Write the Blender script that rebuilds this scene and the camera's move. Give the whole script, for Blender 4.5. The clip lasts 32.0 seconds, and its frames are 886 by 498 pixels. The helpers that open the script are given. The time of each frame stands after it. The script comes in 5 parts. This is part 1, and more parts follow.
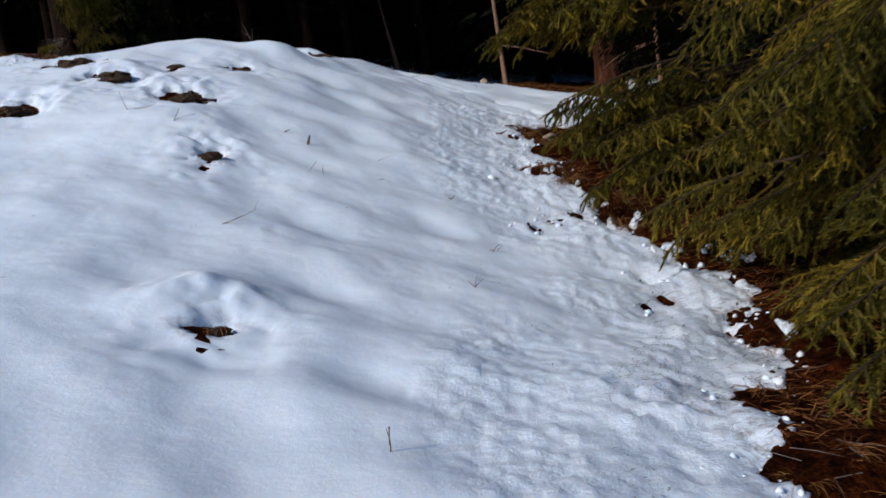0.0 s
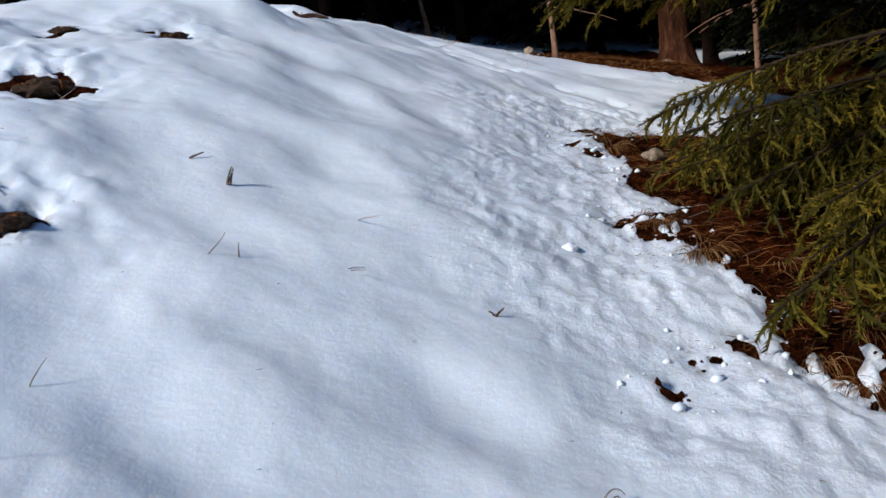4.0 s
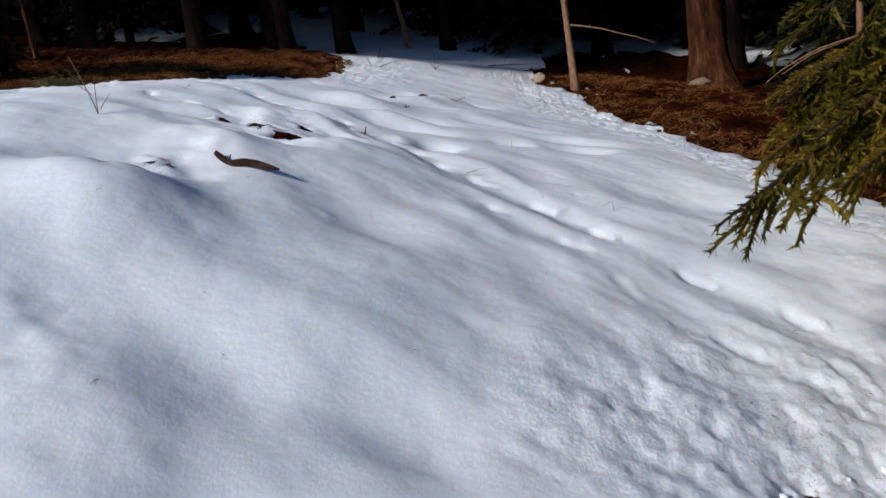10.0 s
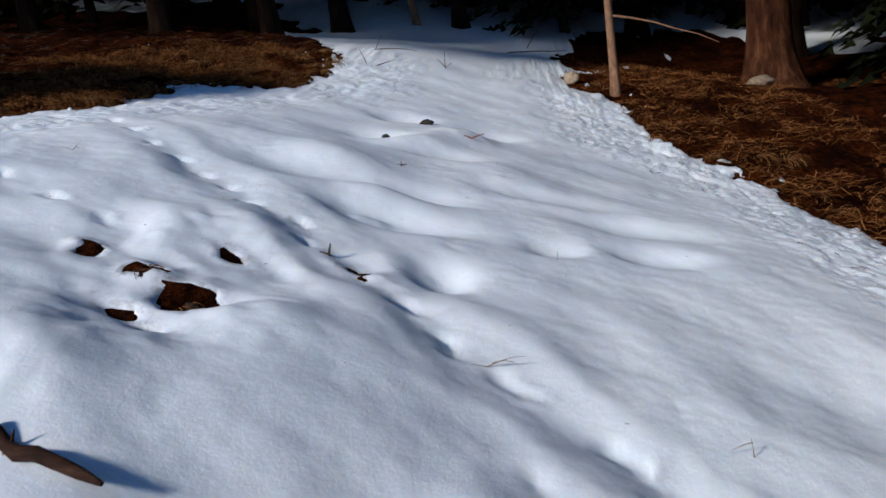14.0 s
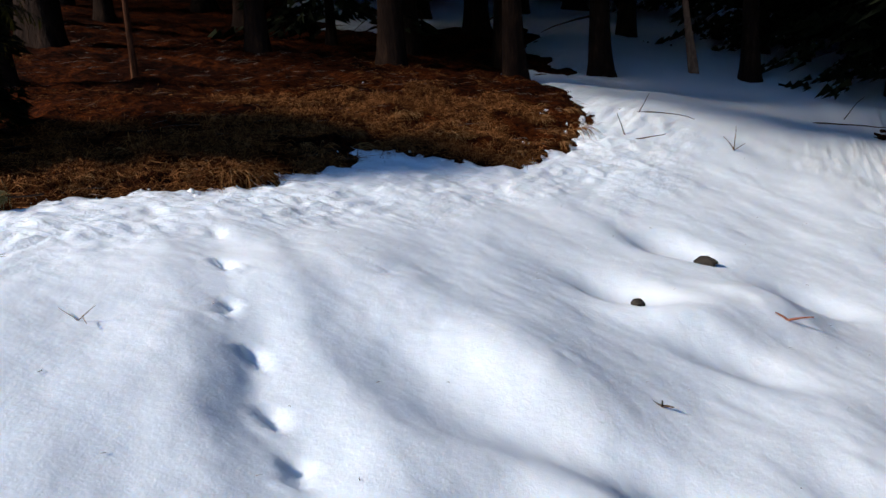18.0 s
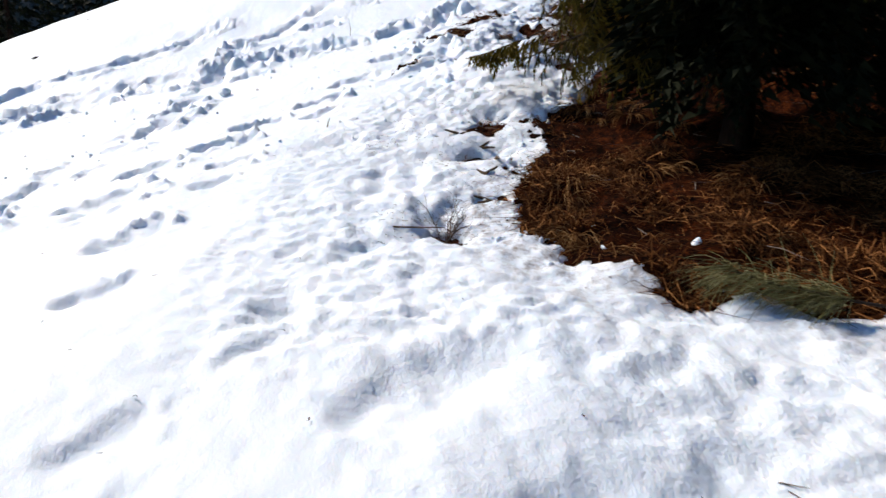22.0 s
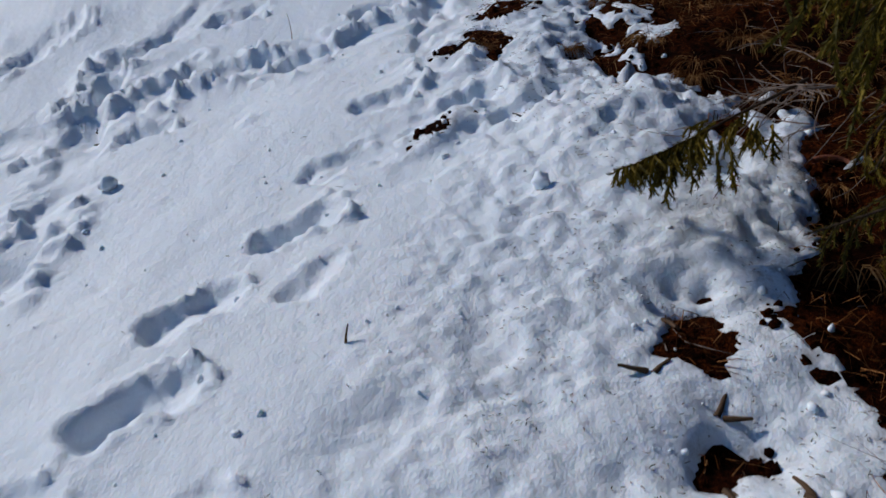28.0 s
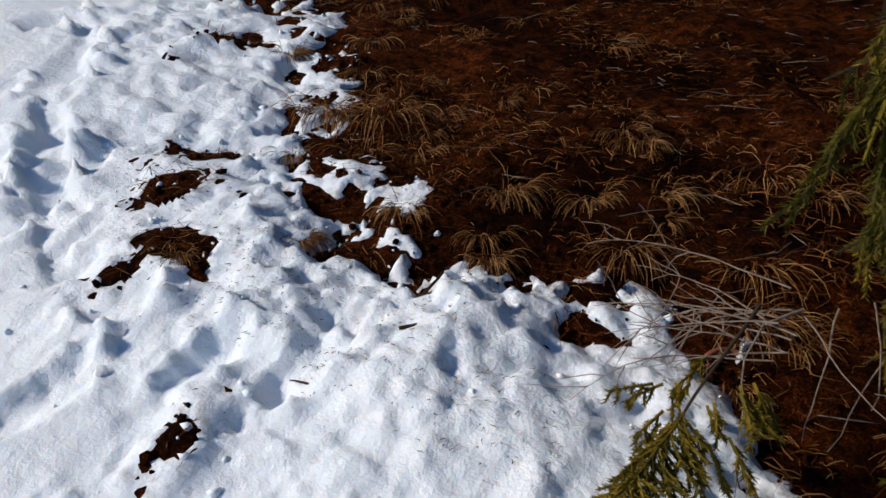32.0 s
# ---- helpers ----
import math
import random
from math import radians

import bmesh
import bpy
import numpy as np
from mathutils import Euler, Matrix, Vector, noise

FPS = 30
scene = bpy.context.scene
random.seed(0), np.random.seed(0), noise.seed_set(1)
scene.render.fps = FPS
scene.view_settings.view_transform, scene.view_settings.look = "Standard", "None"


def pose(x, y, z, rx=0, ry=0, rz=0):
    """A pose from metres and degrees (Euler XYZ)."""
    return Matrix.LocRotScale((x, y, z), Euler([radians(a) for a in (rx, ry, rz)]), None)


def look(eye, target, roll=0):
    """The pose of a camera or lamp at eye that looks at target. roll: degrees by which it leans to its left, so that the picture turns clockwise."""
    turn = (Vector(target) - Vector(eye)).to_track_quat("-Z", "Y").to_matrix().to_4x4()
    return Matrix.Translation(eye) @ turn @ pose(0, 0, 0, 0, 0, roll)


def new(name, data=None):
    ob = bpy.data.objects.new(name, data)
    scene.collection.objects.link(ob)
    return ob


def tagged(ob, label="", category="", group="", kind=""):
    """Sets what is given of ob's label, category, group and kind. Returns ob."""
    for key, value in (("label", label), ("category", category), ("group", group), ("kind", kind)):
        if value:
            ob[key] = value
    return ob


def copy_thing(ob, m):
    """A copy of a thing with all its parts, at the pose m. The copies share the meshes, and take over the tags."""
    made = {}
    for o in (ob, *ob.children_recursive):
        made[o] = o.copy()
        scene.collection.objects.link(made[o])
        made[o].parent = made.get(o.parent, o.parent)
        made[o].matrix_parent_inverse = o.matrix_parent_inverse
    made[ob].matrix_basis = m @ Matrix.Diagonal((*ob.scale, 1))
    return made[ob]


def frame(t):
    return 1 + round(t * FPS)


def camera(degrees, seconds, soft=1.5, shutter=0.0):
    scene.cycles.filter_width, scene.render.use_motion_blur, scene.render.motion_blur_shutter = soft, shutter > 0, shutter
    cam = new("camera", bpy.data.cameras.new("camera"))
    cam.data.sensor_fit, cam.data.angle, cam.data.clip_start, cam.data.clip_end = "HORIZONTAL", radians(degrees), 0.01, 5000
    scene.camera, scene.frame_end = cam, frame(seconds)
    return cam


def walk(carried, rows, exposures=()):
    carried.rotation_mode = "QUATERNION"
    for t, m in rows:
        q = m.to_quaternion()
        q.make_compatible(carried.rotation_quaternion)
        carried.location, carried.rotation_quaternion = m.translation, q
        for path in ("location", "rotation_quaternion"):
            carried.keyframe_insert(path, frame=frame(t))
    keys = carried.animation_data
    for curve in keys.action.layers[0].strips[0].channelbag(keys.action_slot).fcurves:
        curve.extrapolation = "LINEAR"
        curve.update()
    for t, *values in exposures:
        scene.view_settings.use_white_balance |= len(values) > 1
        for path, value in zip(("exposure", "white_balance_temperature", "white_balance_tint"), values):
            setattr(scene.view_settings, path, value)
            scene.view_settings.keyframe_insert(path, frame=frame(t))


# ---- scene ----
cam = camera(60.5, 32.0, shutter=0.3)
PATH = [
    (0, (0.51, -0.193, 1.584), (0.341, 1.789, 1.376), -9.0),
    (0.5, (0.585, 0.246, 1.59), (0.332, 2.208, 1.289), -10.3),
    (1, (0.645, 0.394, 1.685), (0.45, 2.37, 1.443), -11.1),
    (1.5, (0.632, 0.764, 1.644), (0.501, 2.74, 1.37), -8.3),
    (2, (0.623, 1.031, 1.783), (0.441, 2.999, 1.474), -9.6),
    (2.5, (0.634, 1.374, 1.734), (0.359, 3.338, 1.472), -9.7),
    (3, (0.61, 1.66, 1.931), (0.316, 3.623, 1.679), -8.8),
    (3.5, (0.469, 2.053, 1.922), (0.171, 4.013, 1.658), -7.5),
    (5.5, (0.26, 2.717, 2.369), (0.268, 4.683, 2.003), -11.3),
    (6, (0.206, 2.775, 2.463), (0.292, 4.745, 2.129), -11.0),
    (6.5, (0.207, 3.177, 2.449), (0.165, 5.157, 2.17), -11.6),
    (7, (0.181, 3.434, 2.631), (0.068, 5.412, 2.361), -10.8),
    (7.5, (0.097, 3.787, 2.586), (0.003, 5.744, 2.183), -9.7),
    (8, (0.019, 3.99, 2.85), (-0.057, 5.956, 2.494), -9.6),
    (8.5, (-0.003, 4.354, 2.838), (-0.236, 6.314, 2.516), -10.1),
    (9, (0.006, 4.643, 3.022), (-0.278, 6.59, 2.66), -11.1),
    (9.5, (-0.039, 4.879, 3.039), (-0.323, 6.831, 2.708), -10.3),
    (10, (-0.107, 5.21, 3.207), (-0.306, 7.163, 2.825), -9.3),
    (10.5, (-0.123, 5.491, 3.241), (-0.333, 7.448, 2.883), -9.7),
    (11, (-0.134, 5.762, 3.458), (-0.353, 7.711, 3.063), -8.6),
    (11.5, (-0.193, 5.892, 3.51), (-0.57, 7.837, 3.236), -9.0),
    (12, (-0.307, 6.244, 3.519), (-0.718, 8.153, 3.085), -9.2),
    (12.5, (-0.288, 6.434, 3.65), (-0.599, 8.374, 3.274), -7.6),
    (13, (-0.239, 6.834, 3.699), (-0.497, 8.743, 3.164), -7.5),
    (13.5, (-0.197, 7.003, 3.732), (-0.389, 8.93, 3.23), -8.8),
    (15.5, (-0.116, 8.077, 3.921), (-0.623, 9.948, 3.429), -5.1),
    (16, (-0.281, 8.337, 3.975), (-0.801, 10.189, 3.427), -3.8),
    (16.5, (-0.389, 8.506, 4.111), (-1.042, 10.362, 3.755), -3.6),
    (17, (-0.454, 8.873, 4.115), (-1.228, 10.663, 3.675), -5.5),
    (17.5, (-0.482, 9.016, 4.185), (-1.32, 10.803, 3.867), -4.9),
    (18, (-0.561, 9.312, 4.139), (-1.365, 11.102, 3.756), -3.1),
    (18.5, (-0.637, 9.511, 4.257), (-1.507, 11.266, 3.853), -2.4),
    (19, (-0.712, 9.774, 4.249), (-1.831, 11.377, 3.827), -2.1),
    (19.5, (-0.834, 9.899, 4.318), (-2.282, 11.218, 3.913), -1.5),
    (20, (-1.082, 9.994, 4.278), (-2.69, 11.078, 3.789), -0.3),
    (20.5, (-1.291, 10.061, 4.405), (-2.947, 11.043, 3.863), -1.6),
    (21, (-1.6, 10.189, 4.372), (-3.443, 10.794, 3.882), -0.0),
    (21.5, (-1.756, 10.238, 4.494), (-3.632, 10.643, 3.931), -0.5),
    (22, (-1.949, 10.224, 4.476), (-3.84, 10.522, 3.897), 1.5),
    (22.5, (-2.209, 10.177, 4.541), (-4.092, 10.431, 3.916), 2.1),
    (23, (-2.29, 10.12, 4.592), (-4.233, 10.229, 4.132), 3.7),
    (23.5, (-2.537, 10.135, 4.564), (-4.464, 10.079, 4.031), 3.7),
    (24, (-2.75, 10.186, 4.674), (-4.641, 10.157, 4.024), 2.9),
    (24.5, (-2.963, 10.191, 4.644), (-4.836, 10.36, 3.965), 2.3),
    (25, (-3.192, 10.143, 4.72), (-5.038, 10.461, 4.019), 1.8),
    (25.5, (-3.313, 10.127, 4.764), (-5.16, 10.491, 4.089), 1.6),
    (27.5, (-4.058, 9.938, 4.877), (-5.872, 10.393, 4.166), -0.7),
    (28, (-4.286, 10.014, 4.94), (-6.033, 10.519, 4.11), -2.6),
    (28.5, (-4.418, 10.092, 5.025), (-6.183, 10.693, 4.3), -4.0),
    (29, (-4.67, 10.104, 5.036), (-6.288, 11.013, 4.291), -6.7),
    (29.5, (-4.777, 10.08, 5.093), (-6.342, 11.093, 4.368), -5.1),
    (30, (-4.968, 10.14, 5.056), (-6.51, 11.197, 4.345), -5.5),
    (30.5, (-5.086, 10.228, 5.14), (-6.503, 11.423, 4.39), -6.5),
    (31, (-5.206, 10.184, 5.134), (-6.565, 11.425, 4.352), -5.4),
    (31.5, (-5.412, 10.105, 5.169), (-6.591, 11.52, 4.39), -5.0),
    (32, (-5.505, 10.089, 5.2), (-6.694, 11.496, 4.422), -3.9),
]
EXPOSURES = [(0, -0.51, 4920, 10), (3, -0.31, 4870, 10), (6, -0.25, 5170, 10), (9, -0.3, 5170, 10), (11, -0.35, 5070, 10), (13, -0.38, 4970, 10), (16, -0.16, 5170, 10), (19, 0.29, 5170, 10), (21, 0.47, 5400, 10), (23, -0.15, 5300, 10), (24, -0.65, 5100, 10), (25, -0.85, 5000, 10), (28, -0.84, 4950, 10), (30, -0.54, 5200, 10), (31, -0.49, 5200, 10), (32, -0.29, 5350, 10)]
walk(cam, [(t, look(eye, target, roll)) for t, eye, target, roll in PATH], EXPOSURES)

# ---------------------------------------------------------------- light
SUN_AT = Vector((-0.73, -0.67, 0.66)).normalized()
world = bpy.data.worlds.new("sky")
scene.world = world
world.use_nodes = True
wn = world.node_tree
sky = wn.nodes.new("ShaderNodeTexSky")
sky.sky_type = 'NISHITA'
sky.sun_disc = False
sky.sun_elevation = math.asin(SUN_AT.z)
sky.sun_rotation = math.atan2(SUN_AT.x, SUN_AT.y)
sky.air_density, sky.dust_density, sky.ozone_density = 1.2, 0.1, 4.0
wn.nodes["Background"].inputs["Strength"].default_value = 0.10
wn.links.new(sky.outputs[0], wn.nodes["Background"].inputs["Color"])
sun_data = bpy.data.lights.new("sun", "SUN")
sun_data.energy, sun_data.angle, sun_data.color = 5.0, radians(7.0), (1.0, 0.81, 0.575)
sun = new("sun", sun_data)
sun.matrix_world = look(SUN_AT * 60, (0, 0, 0))


# ---------------------------------------------------------------- materials
def material(name, build):
    m = bpy.data.materials.new(name)
    m.use_nodes = True
    nt = m.node_tree
    bsdf = nt.nodes["Principled BSDF"]

    def node(kind, **values):
        n = nt.nodes.new(kind)
        for k, v in values.items():
            n.inputs[k].default_value = v
        return n

    def link(a, b):
        nt.links.new(a, b)

    build(nt, bsdf, node, link)
    return m


def coords(node, link, scale=(1, 1, 1)):
    tc = node("ShaderNodeTexCoord")
    mp = node("ShaderNodeMapping")
    mp.inputs["Scale"].default_value = scale
    link(tc.outputs["Object"], mp.inputs["Vector"])
    return mp.outputs["Vector"]


def ramp(node, link, fac, stops):
    r = node("ShaderNodeValToRGB")
    e = r.color_ramp.elements
    while len(e) < len(stops):
        e.new(0.5)
    for el, (at, col) in zip(e, stops):
        el.position, el.color = at, (*col, 1)
    link(fac, r.inputs["Fac"])
    return r.outputs["Color"]


def bumped(node, link, bsdf, heights):
    """Chain of bumps: (socket, strength, distance)."""
    last = None
    for sock, strength, dist in heights:
        b = node("ShaderNodeBump", Strength=strength, Distance=dist)
        link(sock, b.inputs["Height"])
        if last:
            link(last, b.inputs["Normal"])
        last = b.outputs["Normal"]
    link(last, bsdf.inputs["Normal"])


def snow_build(nt, bsdf, node, link):
    v = coords(node, link)
    big = node("ShaderNodeTexNoise", Scale=1.1, Detail=4.0, Roughness=0.6)
    mid = node("ShaderNodeTexNoise", Scale=14.0, Detail=5.0, Roughness=0.65)
    fine = node("ShaderNodeTexNoise", Scale=170.0, Detail=3.0, Roughness=0.7)
    grain = node("ShaderNodeTexVoronoi", Scale=420.0)
    dirt = node("ShaderNodeTexNoise", Scale=60.0, Detail=6.0, Roughness=0.8)
    for n in (big, mid, fine, grain, dirt):
        link(v, n.inputs["Vector"])
    col = ramp(node, link, big.outputs["Fac"], [(0.3, (0.82, 0.87, 0.93)), (0.7, (0.88, 0.91, 0.95))])
    spots = ramp(node, link, dirt.outputs["Fac"], [(0.73, (1, 1, 1)), (0.80, (0.3, 0.23, 0.17))])
    mix = node("ShaderNodeMixRGB", Fac=0.85)
    mix.blend_type = 'MULTIPLY'
    link(col, mix.inputs["Color1"])
    link(spots, mix.inputs["Color2"])
    grime = node("ShaderNodeAttribute")
    grime.attribute_name = "grime"
    smear = node("ShaderNodeTexNoise", Scale=19.0, Detail=8.0, Roughness=0.75)
    link(v, smear.inputs["Vector"])
    where = ramp(node, link, smear.outputs["Fac"], [(0.46, (0, 0, 0)), (0.68, (1, 1, 1))])
    amount = node("ShaderNodeMath")
    amount.operation = 'MULTIPLY'
    link(where, amount.inputs[0])
    link(grime.outputs["Fac"], amount.inputs[1])
    dirty = node("ShaderNodeMixRGB")
    link(amount.outputs[0], dirty.inputs["Fac"])
    link(mix.outputs["Color"], dirty.inputs["Color1"])
    dirty.inputs["Color2"].default_value = (0.20, 0.145, 0.095, 1)
    link(dirty.outputs["Color"], bsdf.inputs["Base Color"])
    bsdf.inputs["Roughness"].default_value = 0.62
    bsdf.inputs["Specular IOR Level"].default_value = 0.35
    bsdf.inputs["Subsurface Weight"].default_value = 0.5
    bsdf.inputs["Subsurface Radius"].default_value = (0.7, 0.85, 1.0)
    bsdf.inputs["Subsurface Scale"].default_value = 0.008
    at = node("ShaderNodeAttribute")
    at.attribute_name = "rough"
    coarse = node("ShaderNodeTexNoise", Scale=38.0, Detail=4.0, Roughness=0.6)
    link(v, coarse.inputs["Vector"])
    grit = node("ShaderNodeTexNoise", Scale=105.0, Detail=5.0, Roughness=0.7)
    link(v, grit.inputs["Vector"])
    both = node("ShaderNodeMath")
    both.operation = 'MULTIPLY_ADD'
    both.inputs[1].default_value = 0.45
    link(grit.outputs["Fac"], both.inputs[0])
    link(coarse.outputs["Fac"], both.inputs[2])
    mul = node("ShaderNodeMath")
    mul.operation = 'MULTIPLY'
    link(both.outputs[0], mul.inputs[0])
    link(at.outputs["Fac"], mul.inputs[1])
    bumped(node, link, bsdf, [(mid.outputs["Fac"], 0.2, 0.02), (mul.outputs[0], 0.4, 0.03), (fine.outputs["Fac"], 0.18, 0.005), (grain.outputs["Distance"], 0.07, 0.002)])


SNOW = material("snow", snow_build)


def litter_build(nt, bsdf, node, link):
    v = coords(node, link)
    patch = node("ShaderNodeTexNoise", Scale=1.7, Detail=4.0, Roughness=0.6)
    needle = node("ShaderNodeTexNoise", Scale=95.0, Detail=6.0, Roughness=0.75, Distortion=1.5)
    clump = node("ShaderNodeTexNoise", Scale=18.0, Detail=5.0, Roughness=0.7)
    for n in (patch, needle, clump):
        link(v, n.inputs["Vector"])
    a = ramp(node, link, needle.outputs["Fac"], [(0.36, (0.003, 0.0012, 0.0005)), (0.52, (0.08, 0.018, 0.0028)), (0.72, (0.42, 0.10, 0.014))])
    b = ramp(node, link, patch.outputs["Fac"], [(0.38, (0.22, 0.2, 0.2)), (0.62, (1.0, 1.0, 0.9))])
    soil = ramp(node, link, clump.outputs["Fac"], [(0.40, (0.16, 0.18, 0.2)), (0.58, (1.0, 1.0, 1.0))])
    mix = node("ShaderNodeMixRGB", Fac=1.0)
    mix.blend_type = 'MULTIPLY'
    link(a, mix.inputs["Color1"])
    link(b, mix.inputs["Color2"])
    dark = node("ShaderNodeMixRGB", Fac=1.0)
    dark.blend_type = 'MULTIPLY'
    link(mix.outputs["Color"], dark.inputs["Color1"])
    link(soil, dark.inputs["Color2"])
    link(dark.outputs["Color"], bsdf.inputs["Base Color"])
    bsdf.inputs["Roughness"].default_value = 0.95
    bsdf.inputs["Specular IOR Level"].default_value = 0.03
    bumped(node, link, bsdf, [(clump.outputs["Fac"], 0.8, 0.04), (needle.outputs["Fac"], 0.9, 0.012)])


LITTER = material("needle_litter", litter_build)


def simple(name, stops, scale, rough=0.85, bump=0.5, dist=0.01, stretch=(1, 1, 1), detail=6.0, random_mix=0.0, spec=0.25, through_light=0.0):
    def build(nt, bsdf, node, link):
        v = coords(node, link, stretch)
        n = node("ShaderNodeTexNoise", Scale=scale, Detail=detail, Roughness=0.7)
        link(v, n.inputs["Vector"])
        fac = n.outputs["Fac"]
        if random_mix:
            g = node("ShaderNodeNewGeometry")
            mx = node("ShaderNodeMix", Factor=random_mix)
            link(fac, mx.inputs[2])
            link(g.outputs["Random Per Island"], mx.inputs[3])
            fac = mx.outputs[0]
        col = ramp(node, link, fac, stops)
        link(col, bsdf.inputs["Base Color"])
        bsdf.inputs["Roughness"].default_value = rough
        bsdf.inputs["Specular IOR Level"].default_value = spec
        if bump:
            bumped(node, link, bsdf, [(n.outputs["Fac"], bump, dist)])
        if through_light:
            tr = node("ShaderNodeBsdfTranslucent")
            link(col, tr.inputs["Color"])
            ms = node("ShaderNodeMixShader", Fac=through_light)
            out = nt.nodes["Material Output"]
            link(bsdf.outputs[0], ms.inputs[1])
            link(tr.outputs[0], ms.inputs[2])
            link(ms.outputs[0], out.inputs["Surface"])
    return material(name, build)


BARK = simple("spruce_bark", [(0.3, (0.010, 0.004, 0.002)), (0.5, (0.06, 0.022, 0.009)), (0.75, (0.19, 0.085, 0.036))], 9.0, bump=1.0, dist=0.05, stretch=(1, 1, 0.22), spec=0.08)
# darker copy of the spruce bark, with the wood's shade in its colour
SHADED_BARK = simple("shaded_bark", [(0.3, (0.005, 0.0026, 0.0018)), (0.55, (0.018, 0.009, 0.005)), (0.75, (0.045, 0.024, 0.013))], 12.0, bump=1.0, dist=0.04, stretch=(1, 1, 0.22), spec=0.08)
PALE_BARK = simple("pale_bark", [(0.3, (0.10, 0.05, 0.027)), (0.6, (0.27, 0.15, 0.085)), (0.8, (0.42, 0.28, 0.18))], 26.0, bump=0.6, dist=0.008, stretch=(1, 1, 0.35))
TWIG = simple("bare_twig", [(0.3, (0.09, 0.06, 0.045)), (0.7, (0.27, 0.21, 0.165))], 40.0, bump=0.5, dist=0.003)
BRANCH_BARK = simple("branch_bark", [(0.3, (0.014, 0.008, 0.004)), (0.7, (0.05, 0.029, 0.015))], 35.0, bump=0.6, dist=0.004)
DEAD_WOOD = simple("weathered_wood", [(0.3, (0.010, 0.005, 0.003)), (0.55, (0.040, 0.019, 0.012)), (0.75, (0.12, 0.066, 0.040))], 30.0, bump=0.9, dist=0.008, stretch=(0.3, 1, 1), spec=0.1)

def needle_build(nt, bsdf, node, link):
    n = node("ShaderNodeTexNoise", Scale=5.0, Detail=3.0, Roughness=0.6)
    link(coords(node, link), n.inputs["Vector"])
    g = node("ShaderNodeNewGeometry")
    mx = node("ShaderNodeMix", Factor=0.4)
    link(n.outputs["Fac"], mx.inputs[2])
    link(g.outputs["Random Per Island"], mx.inputs[3])
    col = ramp(node, link, mx.outputs[0], [(0.2, (0.020, 0.021, 0.003)), (0.5, (0.090, 0.074, 0.006)), (0.85, (0.30, 0.215, 0.014))])
    info = node("ShaderNodeObjectInfo")
    # random tone per bough, standing in for shaded and sunlit boughs
    bough_shade = ramp(node, link, info.outputs["Random"], [(0.0, (0.42, 0.46, 0.45)), (0.4, (0.85, 0.85, 0.75)), (1.0, (1.45, 1.25, 1.05))])
    mul = node("ShaderNodeMixRGB", Fac=1.0)
    mul.blend_type = 'MULTIPLY'
    link(col, mul.inputs["Color1"])
    link(bough_shade, mul.inputs["Color2"])
    link(mul.outputs["Color"], bsdf.inputs["Base Color"])
    bsdf.inputs["Roughness"].default_value = 0.6
    bsdf.inputs["Specular IOR Level"].default_value = 0.12
    tr = node("ShaderNodeBsdfTranslucent")
    link(mul.outputs["Color"], tr.inputs["Color"])
    ms = node("ShaderNodeMixShader", Fac=0.18)
    link(bsdf.outputs[0], ms.inputs[1])
    link(tr.outputs[0], ms.inputs[2])
    link(ms.outputs[0], nt.nodes["Material Output"].inputs["Surface"])


NEEDLES = material("spruce_needles", needle_build)
# near-black copy of the needles, for crowns whose shade is in the colour
SHADED_NEEDLES = simple("shaded_needles", [(0.2, (0.003, 0.0045, 0.0015)), (0.8, (0.013, 0.015, 0.004))], 2.0, rough=0.85, bump=0, random_mix=0.5, spec=0.08)
DRY_GRASS = simple("dry_grass", [(0.2, (0.024, 0.008, 0.002)), (0.55, (0.12, 0.042, 0.009)), (0.9, (0.44, 0.20, 0.062))], 6.0, rough=0.85, bump=0, random_mix=0.7, through_light=0.15, spec=0.05)
TUFT_GRASS = simple("tuft_grass", [(0.2, (0.06, 0.024, 0.007)), (0.55, (0.22, 0.095, 0.026)), (0.9, (0.52, 0.31, 0.12))], 6.0, rough=0.85, bump=0, random_mix=0.7, through_light=0.2, spec=0.05)
GREEN_GRASS = simple("pale_green_grass", [(0.2, (0.10, 0.09, 0.03)), (0.55, (0.24, 0.22, 0.08)), (0.9, (0.42, 0.38, 0.18))], 6.0, rough=0.8, bump=0, random_mix=0.7, through_light=0.2)
STONE = simple("pale_stone", [(0.3, (0.17, 0.12, 0.07)), (0.7, (0.45, 0.36, 0.25))], 25.0, bump=0.6, dist=0.01)
DARK_STONE = simple("dark_stone", [(0.3, (0.012, 0.010, 0.008)), (0.7, (0.05, 0.04, 0.03))], 30.0, bump=0.8, dist=0.01)
SOIL = simple("dark_soil", [(0.3, (0.02, 0.013, 0.008)), (0.6, (0.08, 0.045, 0.022)), (0.85, (0.20, 0.13, 0.06))], 45.0, bump=1.0, dist=0.02)
RUST = simple("rusty_iron", [(0.3, (0.12, 0.035, 0.018)), (0.7, (0.34, 0.12, 0.06))], 60.0, rough=0.75, bump=0.5, dist=0.003)
DEBRIS = simple("dark_debris", [(0.2, (0.02, 0.013, 0.008)), (0.8, (0.12, 0.07, 0.035))], 20.0, bump=0, random_mix=0.6)


# ---------------------------------------------------------------- numbers for the land
def lattice(i, j, seed):
    h = (i * 374761393 + j * 668265263 + seed * 974634777) & 0xFFFFFFFF
    h = ((h ^ (h >> 13)) * 1274126177) & 0xFFFFFFFF
    return ((h ^ (h >> 16)) & 0xFFFF) / 65535.0


